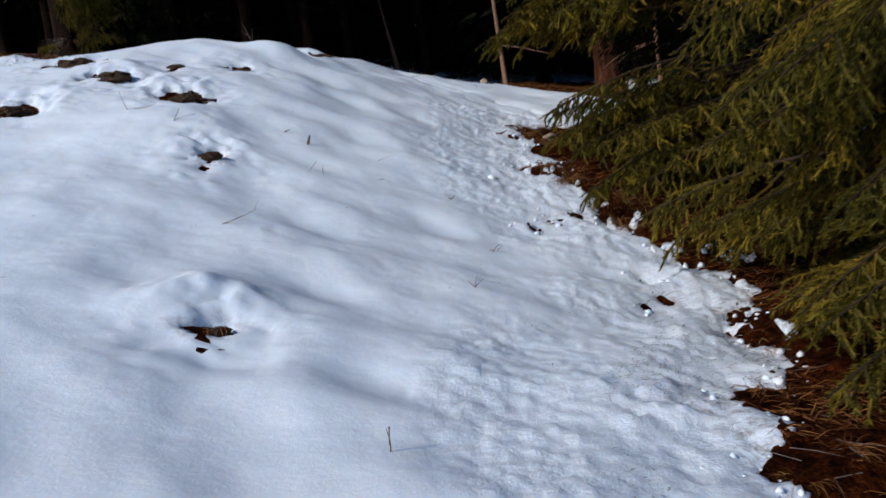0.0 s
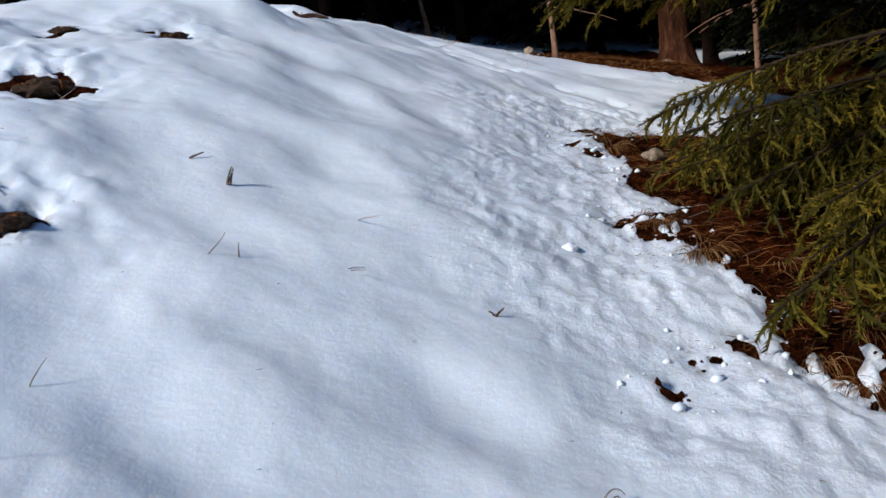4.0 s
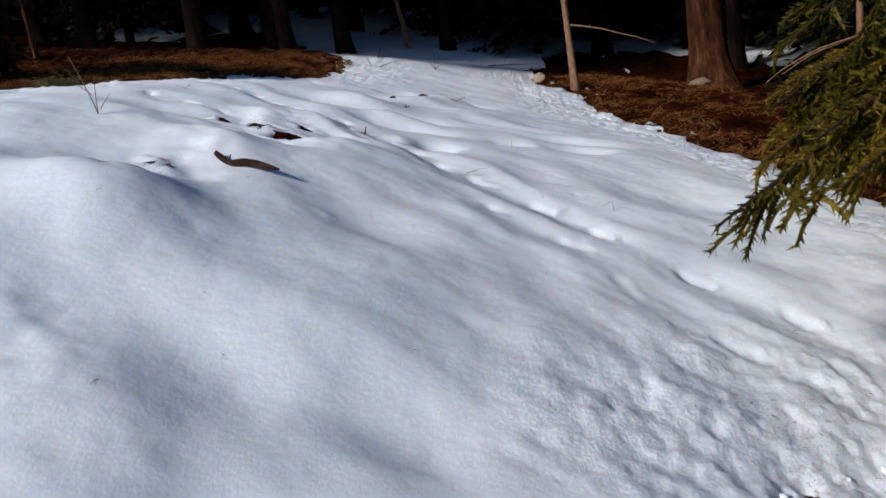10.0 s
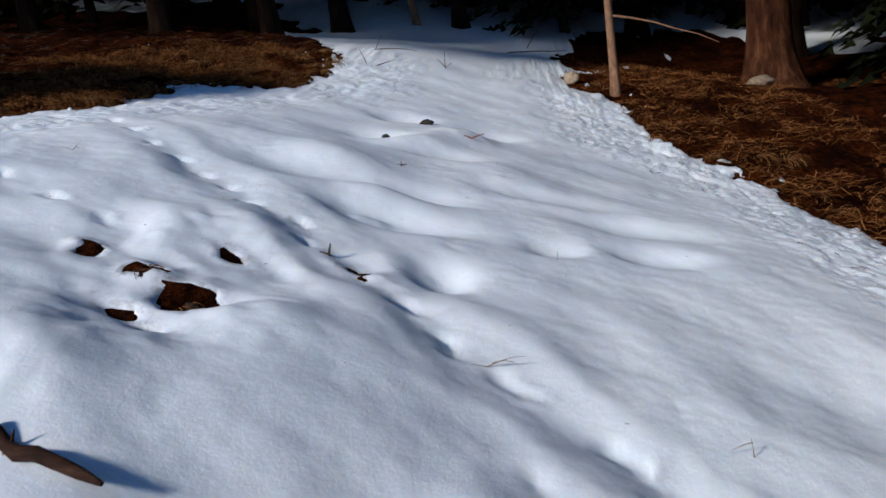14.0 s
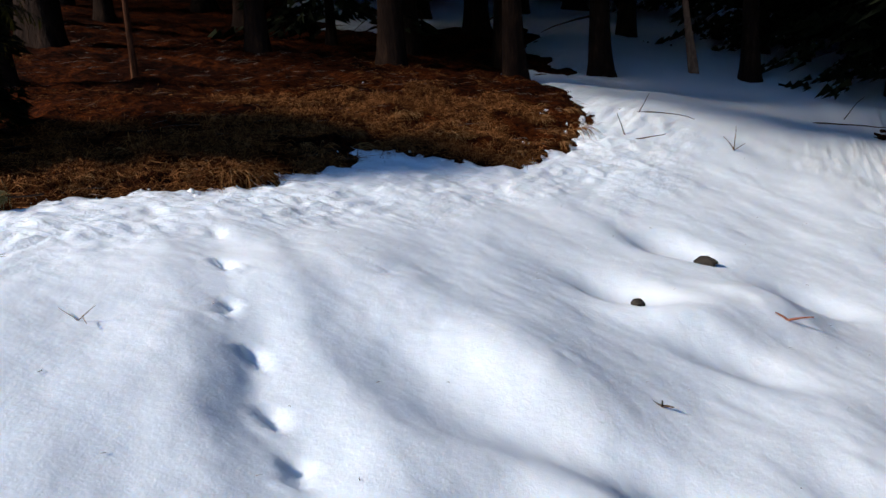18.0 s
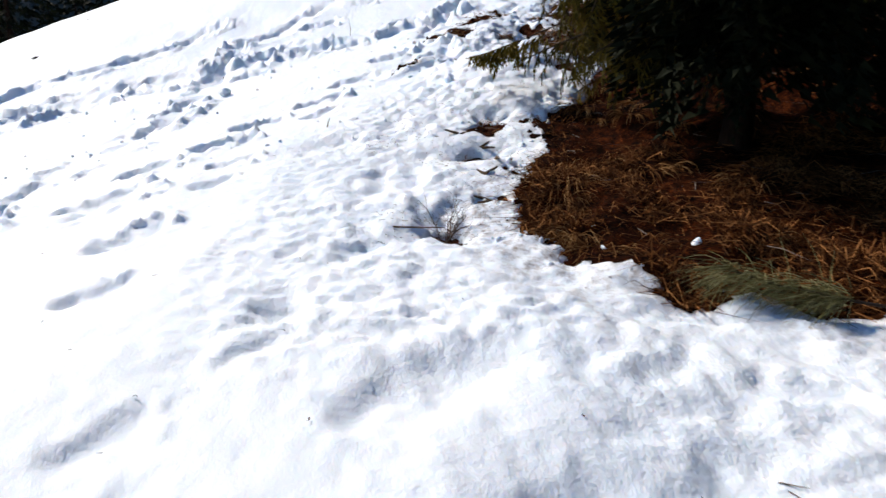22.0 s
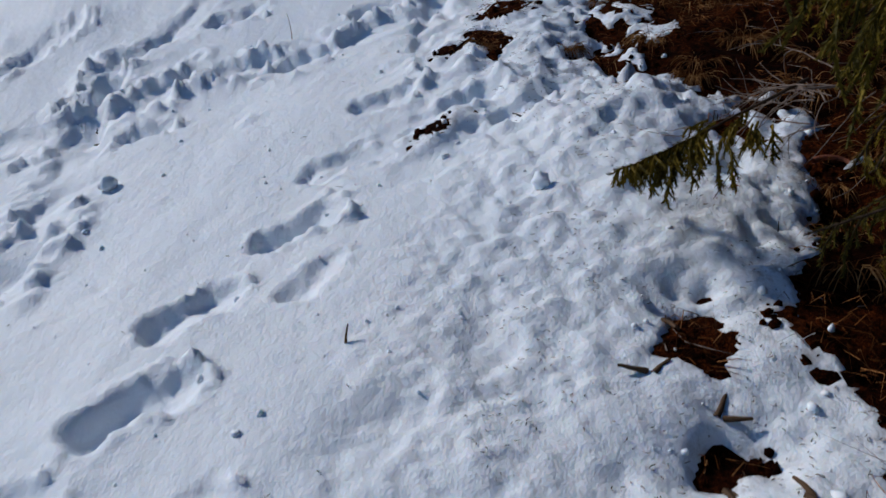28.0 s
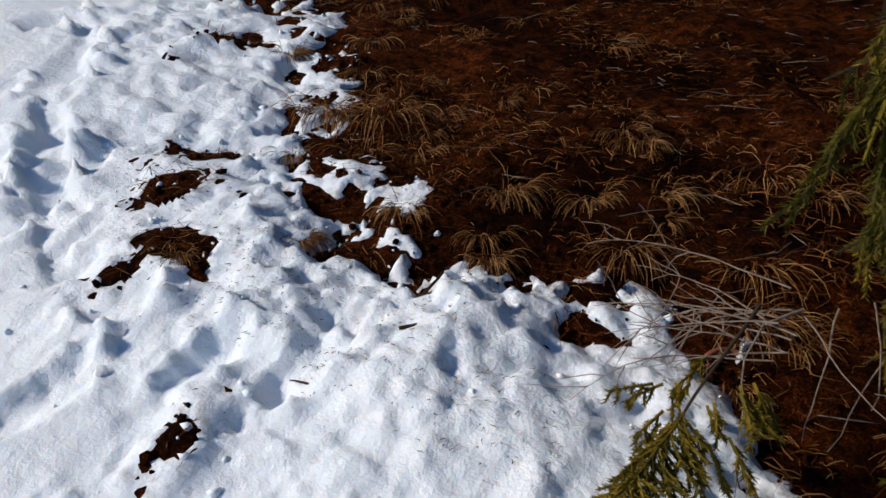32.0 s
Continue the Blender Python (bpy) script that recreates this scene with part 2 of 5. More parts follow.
def wave(x, y, size, seed, turn=0.0, squash=1.0):
    """Smooth noise from -1 to 1 with lumps of about the given size in metres."""
    c, s = math.cos(turn), math.sin(turn)
    u, v = (x * c + y * s) / size, (y * c - x * s) / size * squash
    iu, iv = np.floor(u), np.floor(v)
    fu, fv = u - iu, v - iv
    iu, iv = iu.astype(np.int64), iv.astype(np.int64)
    a, b = fu * fu * fu * (fu * (fu * 6 - 15) + 10), fv * fv * fv * (fv * (fv * 6 - 15) + 10)
    n00, n10 = lattice(iu, iv, seed), lattice(iu + 1, iv, seed)
    n01, n11 = lattice(iu, iv + 1, seed), lattice(iu + 1, iv + 1, seed)
    return 2 * ((n00 * (1 - a) + n10 * a) * (1 - b) + (n01 * (1 - a) + n11 * a) * b) - 1


def swell(x, y, size, seed, turn=0.0, squash=1.0):
    """Smooth rolling noise from about -1 to 1, longer along the given turn."""
    c, s = math.cos(turn), math.sin(turn)
    u, v = (x * c + y * s) / size, (y * c - x * s) / size * squash
    iu, iv = np.floor(u), np.floor(v)
    fu, fv = u - iu, v - iv
    iu, iv = iu.astype(np.int64), iv.astype(np.int64)
    a, b = fu * fu * fu * (fu * (fu * 6 - 15) + 10), fv * fv * fv * (fv * (fv * 6 - 15) + 10)

    def corner(i, j):
        g = lattice(iu + i, iv + j, seed) * 2 * math.pi
        return np.cos(g) * (fu - i) + np.sin(g) * (fv - j)
    return 1.5 * ((corner(0, 0) * (1 - a) + corner(1, 0) * a) * (1 - b) + (corner(0, 1) * (1 - a) + corner(1, 1) * a) * b)


def step(lo, hi, v):
    t = np.clip((v - lo) / (hi - lo), 0, 1)
    return t * t * (3 - 2 * t)


def bell(x, y, cx, cy, r):
    return np.exp(-((x - cx) ** 2 + (y - cy) ** 2) / (2 * r * r))


SLOPE = (3.143, -1.867, 2.049, -0.475, 0.061, -0.64, -0.133, 0.046, -0.196, -0.013)
# broad swells of the hillside: rows at one x of (y, height)
SWELLS = {
    -8.5: ((10.0, -0.06), (11.5, 0.07), (13.0, 0.05)),
    -7.0: ((8.5, -0.07), (10.0, -0.06), (11.5, 0.1)),
    -5.5: ((10.0, 0.04), (11.5, -0.09)),
    -4.0: ((10.0, 0.06), (11.5, -0.05)),
    -3.3: ((6.6, 0.24),),
    -3.0: ((8.6, 0.14), (11.0, 0.07)),
    -2.5: ((5.5, 0.06), (7.0, 0.06), (8.5, 0.13), (10.0, 0.1), (11.5, 0.08), (13.0, -0.03), (14.5, -0.05), (16.0, 0.06)),
    -1.0: ((5.5, 0.14), (7.0, 0.13), (8.5, 0.19), (13.0, -0.02), (14.5, -0.05), (16.0, 0.02)),
    0.5: ((2.5, -0.03), (4.0, -0.15), (5.5, -0.05), (7.0, -0.06), (8.5, -0.1), (10.0, 0.03), (13.0, -0.11), (14.5, -0.1), (16.0, -0.07), (17.5, -0.08)),
    2.0: ((4.0, -0.17),),
}


def hillside(x, y):
    """Height of the smooth hillside."""
    u, v = np.tanh((x + 3) / 9), np.tanh((y - 9) / 10)
    z = sum(c * f for c, f in zip(SLOPE, (1, u, v, u * u, u * v, v * v, u ** 3, u * u * v, u * v * v, v ** 3)))
    for cx, rows in SWELLS.items():
        for cy, h in rows:
            z = z + h * bell(x, y, cx, cy, 1.1)
    west = np.maximum(0, -(x + 8))
    z = z + 0.125 * np.minimum(west, 16) * step(1.5, 11, y) - 0.045 * np.minimum(west, 16) * step(8, 1, y) - 0.42 * np.maximum(0, west - 15)
    z = z + 0.15 * np.maximum(0, np.minimum(y, 70) - 20) * step(-28, -20, x)
    z = z - 0.72 * bell(x, y, 4.4, 13.0, 1.9) - 0.25 * bell(x, y, 4.0, 19.0, 2.0)
    z = z - 0.25 * np.maximum(0, np.minimum(x, 60) - 7)
    return np.maximum(z, -14)


def at_hill(x, y):
    return float(hillside(np.array([float(x)]), np.array([float(y)]))[0])


WOOD_EDGE = ((-1.97, 14.9), (-2.0, 15.5), (-2.06, 16.1), (-2.6, 17.2), (-3.6, 18.6), (-6, 21), (-12, 23), (-20, 21), (-16, 15.5), (-10.5, 13.8), (-8.5, 12.85),
             (-7.75, 12.3), (-7.55, 11.9), (-7.2, 11.75), (-6.85, 11.7), (-6.6, 11.68), (-6.25, 11.85), (-6.0, 11.7), (-5.75, 11.4), (-5.45, 11.17), (-5.05, 11.03),
             (-4.85, 10.93), (-4.45, 10.84), (-4.1, 10.9), (-3.72, 11.14), (-3.6, 11.45), (-3.5, 11.8), (-3.1, 12.4), (-3.03, 13.0), (-2.95, 13.7), (-2.5, 13.95), (-2.15, 14.35))
SPRUCE_EDGE = ((0.72, 7.3), (0.78, 6.9), (0.92, 6.8), (0.78, 6.3), (1.1, 6.15), (0.7, 5.75), (0.77, 5.6), (1.05, 5.4), (1.25, 5.2), (1.17, 4.95), (1.3, 4.7), (1.5, 4.35),
               (1.75, 3.95), (1.52, 3.35), (1.6, 3.07), (1.25, 2.45), (1.16, 1.9), (1.1, 1.0), (1.3, -1), (4.5, -1), (5, 5), (3.2, 7.4), (2.0, 7.6), (1.2, 7.45))
TRUNK_EDGE = ((0.45, 17.3), (0.35, 16.4), (0.9, 15.9), (1.05, 13.9), (1.4, 13.4), (1.85, 12.2), (2.15, 11), (2.35, 10), (2.7, 8.9), (6, 8), (9, 14), (8, 22), (2, 21))
# bare spots in the snow: x, y, radius
BARE = ((-0.60, 2.48, 0.06), (-1.27, 4.55, 0.085), (-2.5, 6.0, 0.16), (-1.82, 5.72, 0.14), (-2.92, 5.2, 0.13), (-3.1, 6.6, 0.2), (-2.2, 6.6, 0.08), (-1.72, 6.95, 0.09), (-1.49, 9.57, 0.062), (-1.32, 9.46, 0.055),
        (-1.45, 9.32, 0.036), (-1.62, 8.47, 0.06), (-1.29, 9.86, 0.035), (-0.85, 10.0, 0.02), (-1.74, 9.72, 0.03), (-7.7, 11.32, 0.07), (-7.45, 11.18, 0.11), (-7.5, 11.0, 0.05),
        (-7.83, 11.55, 0.07), (-6.88, 10.75, 0.045), (-7.05, 11.5, 0.09), (-8.5, 12.3, 0.12), (-5.62, 11.02, 0.12), (-5.3, 10.9, 0.05), (-4.5, 10.62, 0.07), (-6.35, 11.6, 0.09), (-1.36, 9.24, 0.03),
        (0.70, 7.22, 0.07), (0.78, 7.02, 0.05), (0.62, 6.9, 0.03), (0.86, 7.3, 0.035), (0.72, 6.78, 0.04), (0.80, 4.83, 0.035), (0.88, 4.85, 0.028), (0.99, 4.92, 0.035), (0.70, 4.62, 0.03), (1.2, 4.0, 0.035), (1.28, 3.75, 0.03), (1.15, 3.6, 0.025))


def inside(x, y, loop):
    """Distance to a closed outline, positive inside it."""
    d = np.full(x.shape, 1e9)
    odd = np.zeros(x.shape, bool)
    for (ax, ay), (bx, by) in zip(loop, loop[1:] + loop[:1]):
        ex, ey = bx - ax, by - ay
        t = np.clip(((x - ax) * ex + (y - ay) * ey) / (ex * ex + ey * ey), 0, 1)
        d = np.minimum(d, np.hypot(x - ax - t * ex, y - ay - t * ey))
        if ay != by:
            odd ^= ((ay > y) != (by > y)) & (x < ex * (y - ay) / ey + ax)
    return np.where(odd, d, -d)


def snow_depth_mark(x, y):
    """Distance into the snow from its ragged edge, negative on bare ground; and the plain distance from the wood and spruce edges."""
    near = np.minimum(np.minimum(-inside(x, y, WOOD_EDGE), -inside(x, y, SPRUCE_EDGE)), -inside(x, y, TRUNK_EDGE))
    rag = 0.09 * wave(x, y, 0.31, 3) + 0.06 * wave(x, y, 0.13, 4) + 0.045 * swell(x, y, 0.065, 5) + 0.03 * swell(x, y, 0.034, 65)
    mark = near + rag + 0.03
    woods = step(18.0, 21, y) * step(-24, -18, x)
    mark = mark - woods * 1.6 * (0.7 + 1.1 * wave(x, y, 2.6, 9) + 0.4 * wave(x, y, 0.8, 10)) - 20 * step(30, 38, y) * step(-24, -18, x)
    fray = 0.055 * wave(x, y, 0.16, 6) + 0.06 * wave(x, y, 0.07, 7) + 0.04 * wave(x, y, 0.035, 8)
    melt = np.clip(0.82 * step(-6.2, -6.9, x) * step(1.0, 0.15, near) + 0.72 * step(0.5, 0.0, near) * step(0.2, 0.7, x) * step(9, 8, y) + 0.85 * step(0.4, 0.02, near) * step(-4.1, -4.5, x) + 0.75 * step(0.6, 0.0, near) * step(0.2, 0.8, x) * step(9, 10, y), 0, 1)
    field = 0.42 * swell(x, y, 0.33, 61) + 0.34 * swell(x, y, 0.15, 62) + 0.30 * swell(x, y, 0.07, 63) + 0.2 * swell(x, y, 0.035, 64)
    mark = np.minimum(mark, 0.5 * (0.16 - field) + 0.6 * (1 - melt))
    for cx, cy, r in BARE:
        turn = cx * 7.3 + cy * 3.1
        u, v = (x - cx) * math.cos(turn) + (y - cy) * math.sin(turn), (y - cy) * math.cos(turn) - (x - cx) * math.sin(turn)
        d = np.hypot(u * (0.95 if cy < 8 else 0.8), v * (1.1 if cy < 8 else 1.35)) - r * (0.8 if cx < -4 else 1.0)
        mark = np.minimum(mark, d + fray * min(1.3, r / 0.08))
    return mark, near


# mounds of snow over tussocks: x, y, radius, height
MOUNDS = ((-1.60, 7.94, 0.23, 0.165), (-1.92, 7.3, 0.2, 0.07), (-1.65, 5.1, 0.30, 0.14), (-0.69, 2.64, 0.16, 0.12), (-1.37, 4.70, 0.18, 0.08), (-2.55, 6.2, 0.25, 0.10), (-1.88, 5.93, 0.18, 0.10), (-3.0, 5.4, 0.3, 0.05), (-2.3, 8.0, 0.3, 0.08),
          (-1.05, 9.35, 0.25, 0.08), (-1.45, 8.95, 0.2, 0.08), (-1.34, 10.1, 0.2, 0.07), (-1.2, 11.45, 0.2, 0.084), (-0.93, 11.0, 0.16, 0.07), (-1.27, 10.85, 0.18, 0.05), (-0.85, 12.4, 0.18, 0.084), (-0.6, 12.85, 0.18, 0.084), (-0.3, 11.9, 0.25, 0.04),
          (-1.7, 11.6, 0.35, 0.05), (-6.55, 11.35, 0.25, 0.07), (-7.15, 11.25, 0.2, 0.07), (-6.1, 11.2, 0.35, 0.05))


# soft hollows in the snow: x, y, heading, half length, half width, depth
HOLLOWS = ((-1.08, 13.41, 0.15, 0.19, 0.14, 0.069), (-1.13, 12.49, 0.05, 0.23, 0.13, 0.069), (-0.69, 12.15, 0.05, 0.23, 0.12, 0.063), (-1.33, 11.2, -0.05, 0.25, 0.17, 0.058), (-0.81, 11.15, 0.05, 0.28, 0.11, 0.069),
           (-0.82, 10.72, -0.05, 0.25, 0.11, 0.069), (-0.38, 13.25, 0.15, 0.19, 0.13, 0.058), (-0.56, 10.12, 0.35, 0.12, 0.12, 0.081), (-0.06, 10.68, 0.25, 0.13, 0.09, 0.046), (0.43, 10.77, -0.05, 0.19, 0.1, 0.058),
           (-0.05, 11.5, -0.05, 0.33, 0.11, 0.046), (0.35, 11.2, -0.05, 0.33, 0.11, 0.046), (-2.1, 9.75, -0.1, 0.27, 0.19, 0.035), (-1.95, 8.6, -0.6, 0.23, 0.19, 0.042), (-0.65, 8.4, -0.4, 0.27, 0.14, 0.028),
           (-0.48, 7.15, -0.4, 0.23, 0.14, 0.035), (-0.75, 6.5, -0.4, 0.25, 0.16, 0.035), (-0.15, 6.6, -0.5, 0.18, 0.12, 0.028), (-1.1, 7.2, -0.3, 0.27, 0.16, 0.028), (0.1, 7.6, -0.4, 0.22, 0.12, 0.028),
           (-0.55, 2.35, -0.5, 0.2, 0.14, 0.035), (0.0, 2.2, -0.6, 0.18, 0.12, 0.032), (-0.3, 3.1, -0.5, 0.2, 0.12, 0.032), (-0.5, 3.9, -0.4, 0.23, 0.16, 0.035), (0.1, 4.3, -0.5, 0.18, 0.11, 0.028),
           (-0.4, 5.5, -0.4, 0.23, 0.13, 0.032), (-1.0, 4.3, -0.4, 0.2, 0.14, 0.028), (-5.81, 10.56, 2.76, 0.12, 0.06, 0.035), (-5.65, 10.24, 1.85, 0.13, 0.08, 0.03), (-5.05, 10.42, 2.8, 0.13, 0.07, 0.05),
           (-5.04, 10.57, 2.9, 0.09, 0.05, 0.055), (-3.9, 10.09, 3.1, 0.1, 0.07, 0.04), (-4.33, 10.32, 2.3, 0.12, 0.07, 0.035), (-3.4, 10.45, 2.2, 0.16, 0.09, 0.03), (-2.95, 10.6, 2.0, 0.14, 0.08, 0.035),
           (-3.0, 10.9, 2.2, 0.12, 0.08, 0.03))


def boot(x, y, cx, cy, turn, long, deep):
    """A boot print: a steep-walled hollow, deeper at the heel, with crumbs thrown up ahead of the toe."""
    k = np.flatnonzero((np.abs(x - cx) < long * 1.5) & (np.abs(y - cy) < long * 1.5))
    z = np.zeros(x.shape)
    if not len(k):
        return z
    warp = min(1.0, long / 0.25)
    wx, wy = x[k] + warp * (0.028 * swell(x[k], y[k], 0.13, 41) + 0.012 * swell(x[k], y[k], 0.05, 42)), y[k] + warp * (0.028 * swell(x[k], y[k], 0.13, 43) + 0.012 * swell(x[k], y[k], 0.05, 40))
    c, s = math.cos(turn), math.sin(turn)
    u, v = (wx - cx) * c + (wy - cy) * s, (wy - cy) * c - (wx - cx) * s
    half, wide = long / 2, long * 0.21
    d = np.hypot(np.maximum(np.abs(u) - (half - wide), 0), v) - wide * (1 - 0.14 * np.cos(math.pi * u / half))
    floor = deep * (0.85 - 0.35 * u / half + 0.25 * swell(wx, wy, 0.06, 44))
    rim = np.exp(-((d - 0.10 * long) / (0.10 * long)) ** 2) * (0.35 + 0.65 * step(0.2, 1.0, u / half)) * np.maximum(0, 0.25 + swell(x[k], y[k], 0.065, 45) + 0.6 * swell(x[k], y[k], 0.03, 46))
    z[k] = -0.78 * floor * step(0.04 * warp, -0.04 * warp, d) + 0.75 * deep * rim * step(0, 0.02, d)
    return z


# boot prints: x, y, heading, length, depth
PRINTS = ((-6.02, 9.69, 1.75, 0.29, 0.087), (-6.39, 9.84, 2.05, 0.27, 0.076), (-6.64, 10.21, 1.7, 0.28, 0.081), (-6.96, 10.41, 1.6, 0.24, 0.051), (-6.9, 10.77, 1.45, 0.27, 0.087), (-6.32, 10.2, 2.1, 0.2, 0.036),
          (-7.02, 10.95, 1.4, 0.22, 0.081), (-5.36, 9.26, 2.0, 0.4, 0.042), (-4.82, 9.5, 2.6, 0.34, 0.045), (-4.2, 9.54, 2.5, 0.24, 0.045), (-5.79, 9.36, 1.95, 0.27, 0.051), (-5.61, 9.78, 1.6, 0.2, 0.046),
          (-5.34, 9.73, 2.0, 0.19, 0.03), (-3.37, 9.77, 2.2, 0.2, 0.024), (-3.12, 9.83, 2.3, 0.22, 0.024), (-3.68, 10.05, 2.2, 0.18, 0.019), (-3.36, 10.3, 2.3, 0.19, 0.021), (-2.93, 10.53, 2.0, 0.15, 0.017),
          (-3.18, 10.81, 1.8, 0.13, 0.017), (-3.87, 10.1, 2.2, 0.17, 0.014), (-7.95, 9.69, 1.35, 0.25, 0.071), (-8.27, 10.16, 1.4, 0.27, 0.081), (-8.09, 10.47, 1.3, 0.25, 0.071), (-8.57, 9.5, 2.9, 0.26, 0.091),
          (-7.3, 10.66, 1.4, 0.24, 0.061), (-6.8, 11.08, 1.6, 0.22, 0.071), (-8.16, 11.25, 1.2, 0.26, 0.091), (-8.9, 11.3, 1.2, 0.28, 0.081), (-9.4, 11.9, 1.2, 0.28, 0.081), (-8.3, 10.88, 1.3, 0.26, 0.071),
          (-7.5, 11.0, 1.5, 0.2, 0.061), (-9.3, 10.6, 1.3, 0.3, 0.071), (-8.9, 10.2, 1.4, 0.3, 0.071))
# trenches trodden through the snow: line, width, depth, how lumpy the thrown-up sides are
TRENCHES = (
    (((-4.3, 8.85), (-4.75, 8.72), (-5.21, 8.67), (-5.8, 8.74), (-6.38, 8.93), (-6.96, 9.16), (-7.5, 9.30), (-8.15, 9.38), (-8.75, 9.5), (-9.0, 9.9), (-9.6, 10.3), (-11, 10.8)), 0.16, 0.05, 1.0),
    (((-6.4, 7.15), (-7.1, 7.15), (-7.62, 7.22), (-8.25, 7.35), (-8.53, 7.72), (-8.76, 8.05), (-9.05, 8.8), (-9.6, 9.3)), 0.14, 0.045, 1.0),
    (((-8.25, 9.3), (-8.28, 8.75), (-8.07, 8.3), (-7.84, 7.95), (-7.3, 7.6)), 0.2, 0.035, 1.5),
    (((-8.2, 9.4), (-8.4, 9.95), (-8.1, 10.4), (-8.05, 11.0), (-8.3, 11.3), (-8.75, 11.5), (-9.2, 12.0)), 0.15, 0.045, 1.2),
    (((-7.4, 10.95), (-7.75, 10.95), (-7.95, 11.1), (-8.36, 11.3)), 0.13, 0.06, 1.0),
)
# small animal tracks: prints in a line, print length, depth of the prints and of the worn line
PAWS = (
    (((-2.57, 11.6), (-2.33, 11.36), (-2.09, 11.14), (-1.9, 10.95), (-1.74, 10.75), (-1.53, 10.66), (-1.4, 10.49), (-1.18, 10.34), (-1.05, 10.13), (-0.83, 9.96)), 0.10, 0.03, 0.026),
    (((-0.83, 9.96), (-0.64, 9.78), (-0.46, 9.60), (-0.28, 9.42), (0.0, 9.2), (0.31, 8.97), (0.67, 8.69), (1.01, 8.43), (1.27, 8.11)), 0.15, 0.026, 0.028),
    (((-0.2, 8.95), (0.12, 8.73), (0.35, 8.42), (0.67, 8.1), (0.9, 7.9), (1.12, 7.74)), 0.15, 0.015, 0.02),
    (((-2.4, 10.25), (-2.11, 10.12), (-1.81, 10.03), (-1.7, 9.98)), 0.10, 0.032, 0.018),
)


def line_distance(x, y, line):
    d = np.full(x.shape, 9.0)
    for (ax, ay), (bx, by) in zip(line, line[1:]):
        ex, ey = bx - ax, by - ay
        t = np.clip(((x - ax) * ex + (y - ay) * ey) / (ex * ex + ey * ey), 0, 1)
        d = np.minimum(d, np.hypot(x - ax - t * ex, y - ay - t * ey))
    return d


def roughness(x, y, near):
    """How granular and lumpy the old snow is, from 0 to 1."""
    west = step(-2.2, -3.4, x)
    reach = 1.2 + 0.15 * west + 0.25 * swell(x, y, 0.6, 17)
    band = step(reach, reach - 0.8, near) * (0.7 + 0.3 * swell(x, y, 0.5, 19))
    return np.clip(np.maximum(band, 0.12 * west), 0.0, 1)


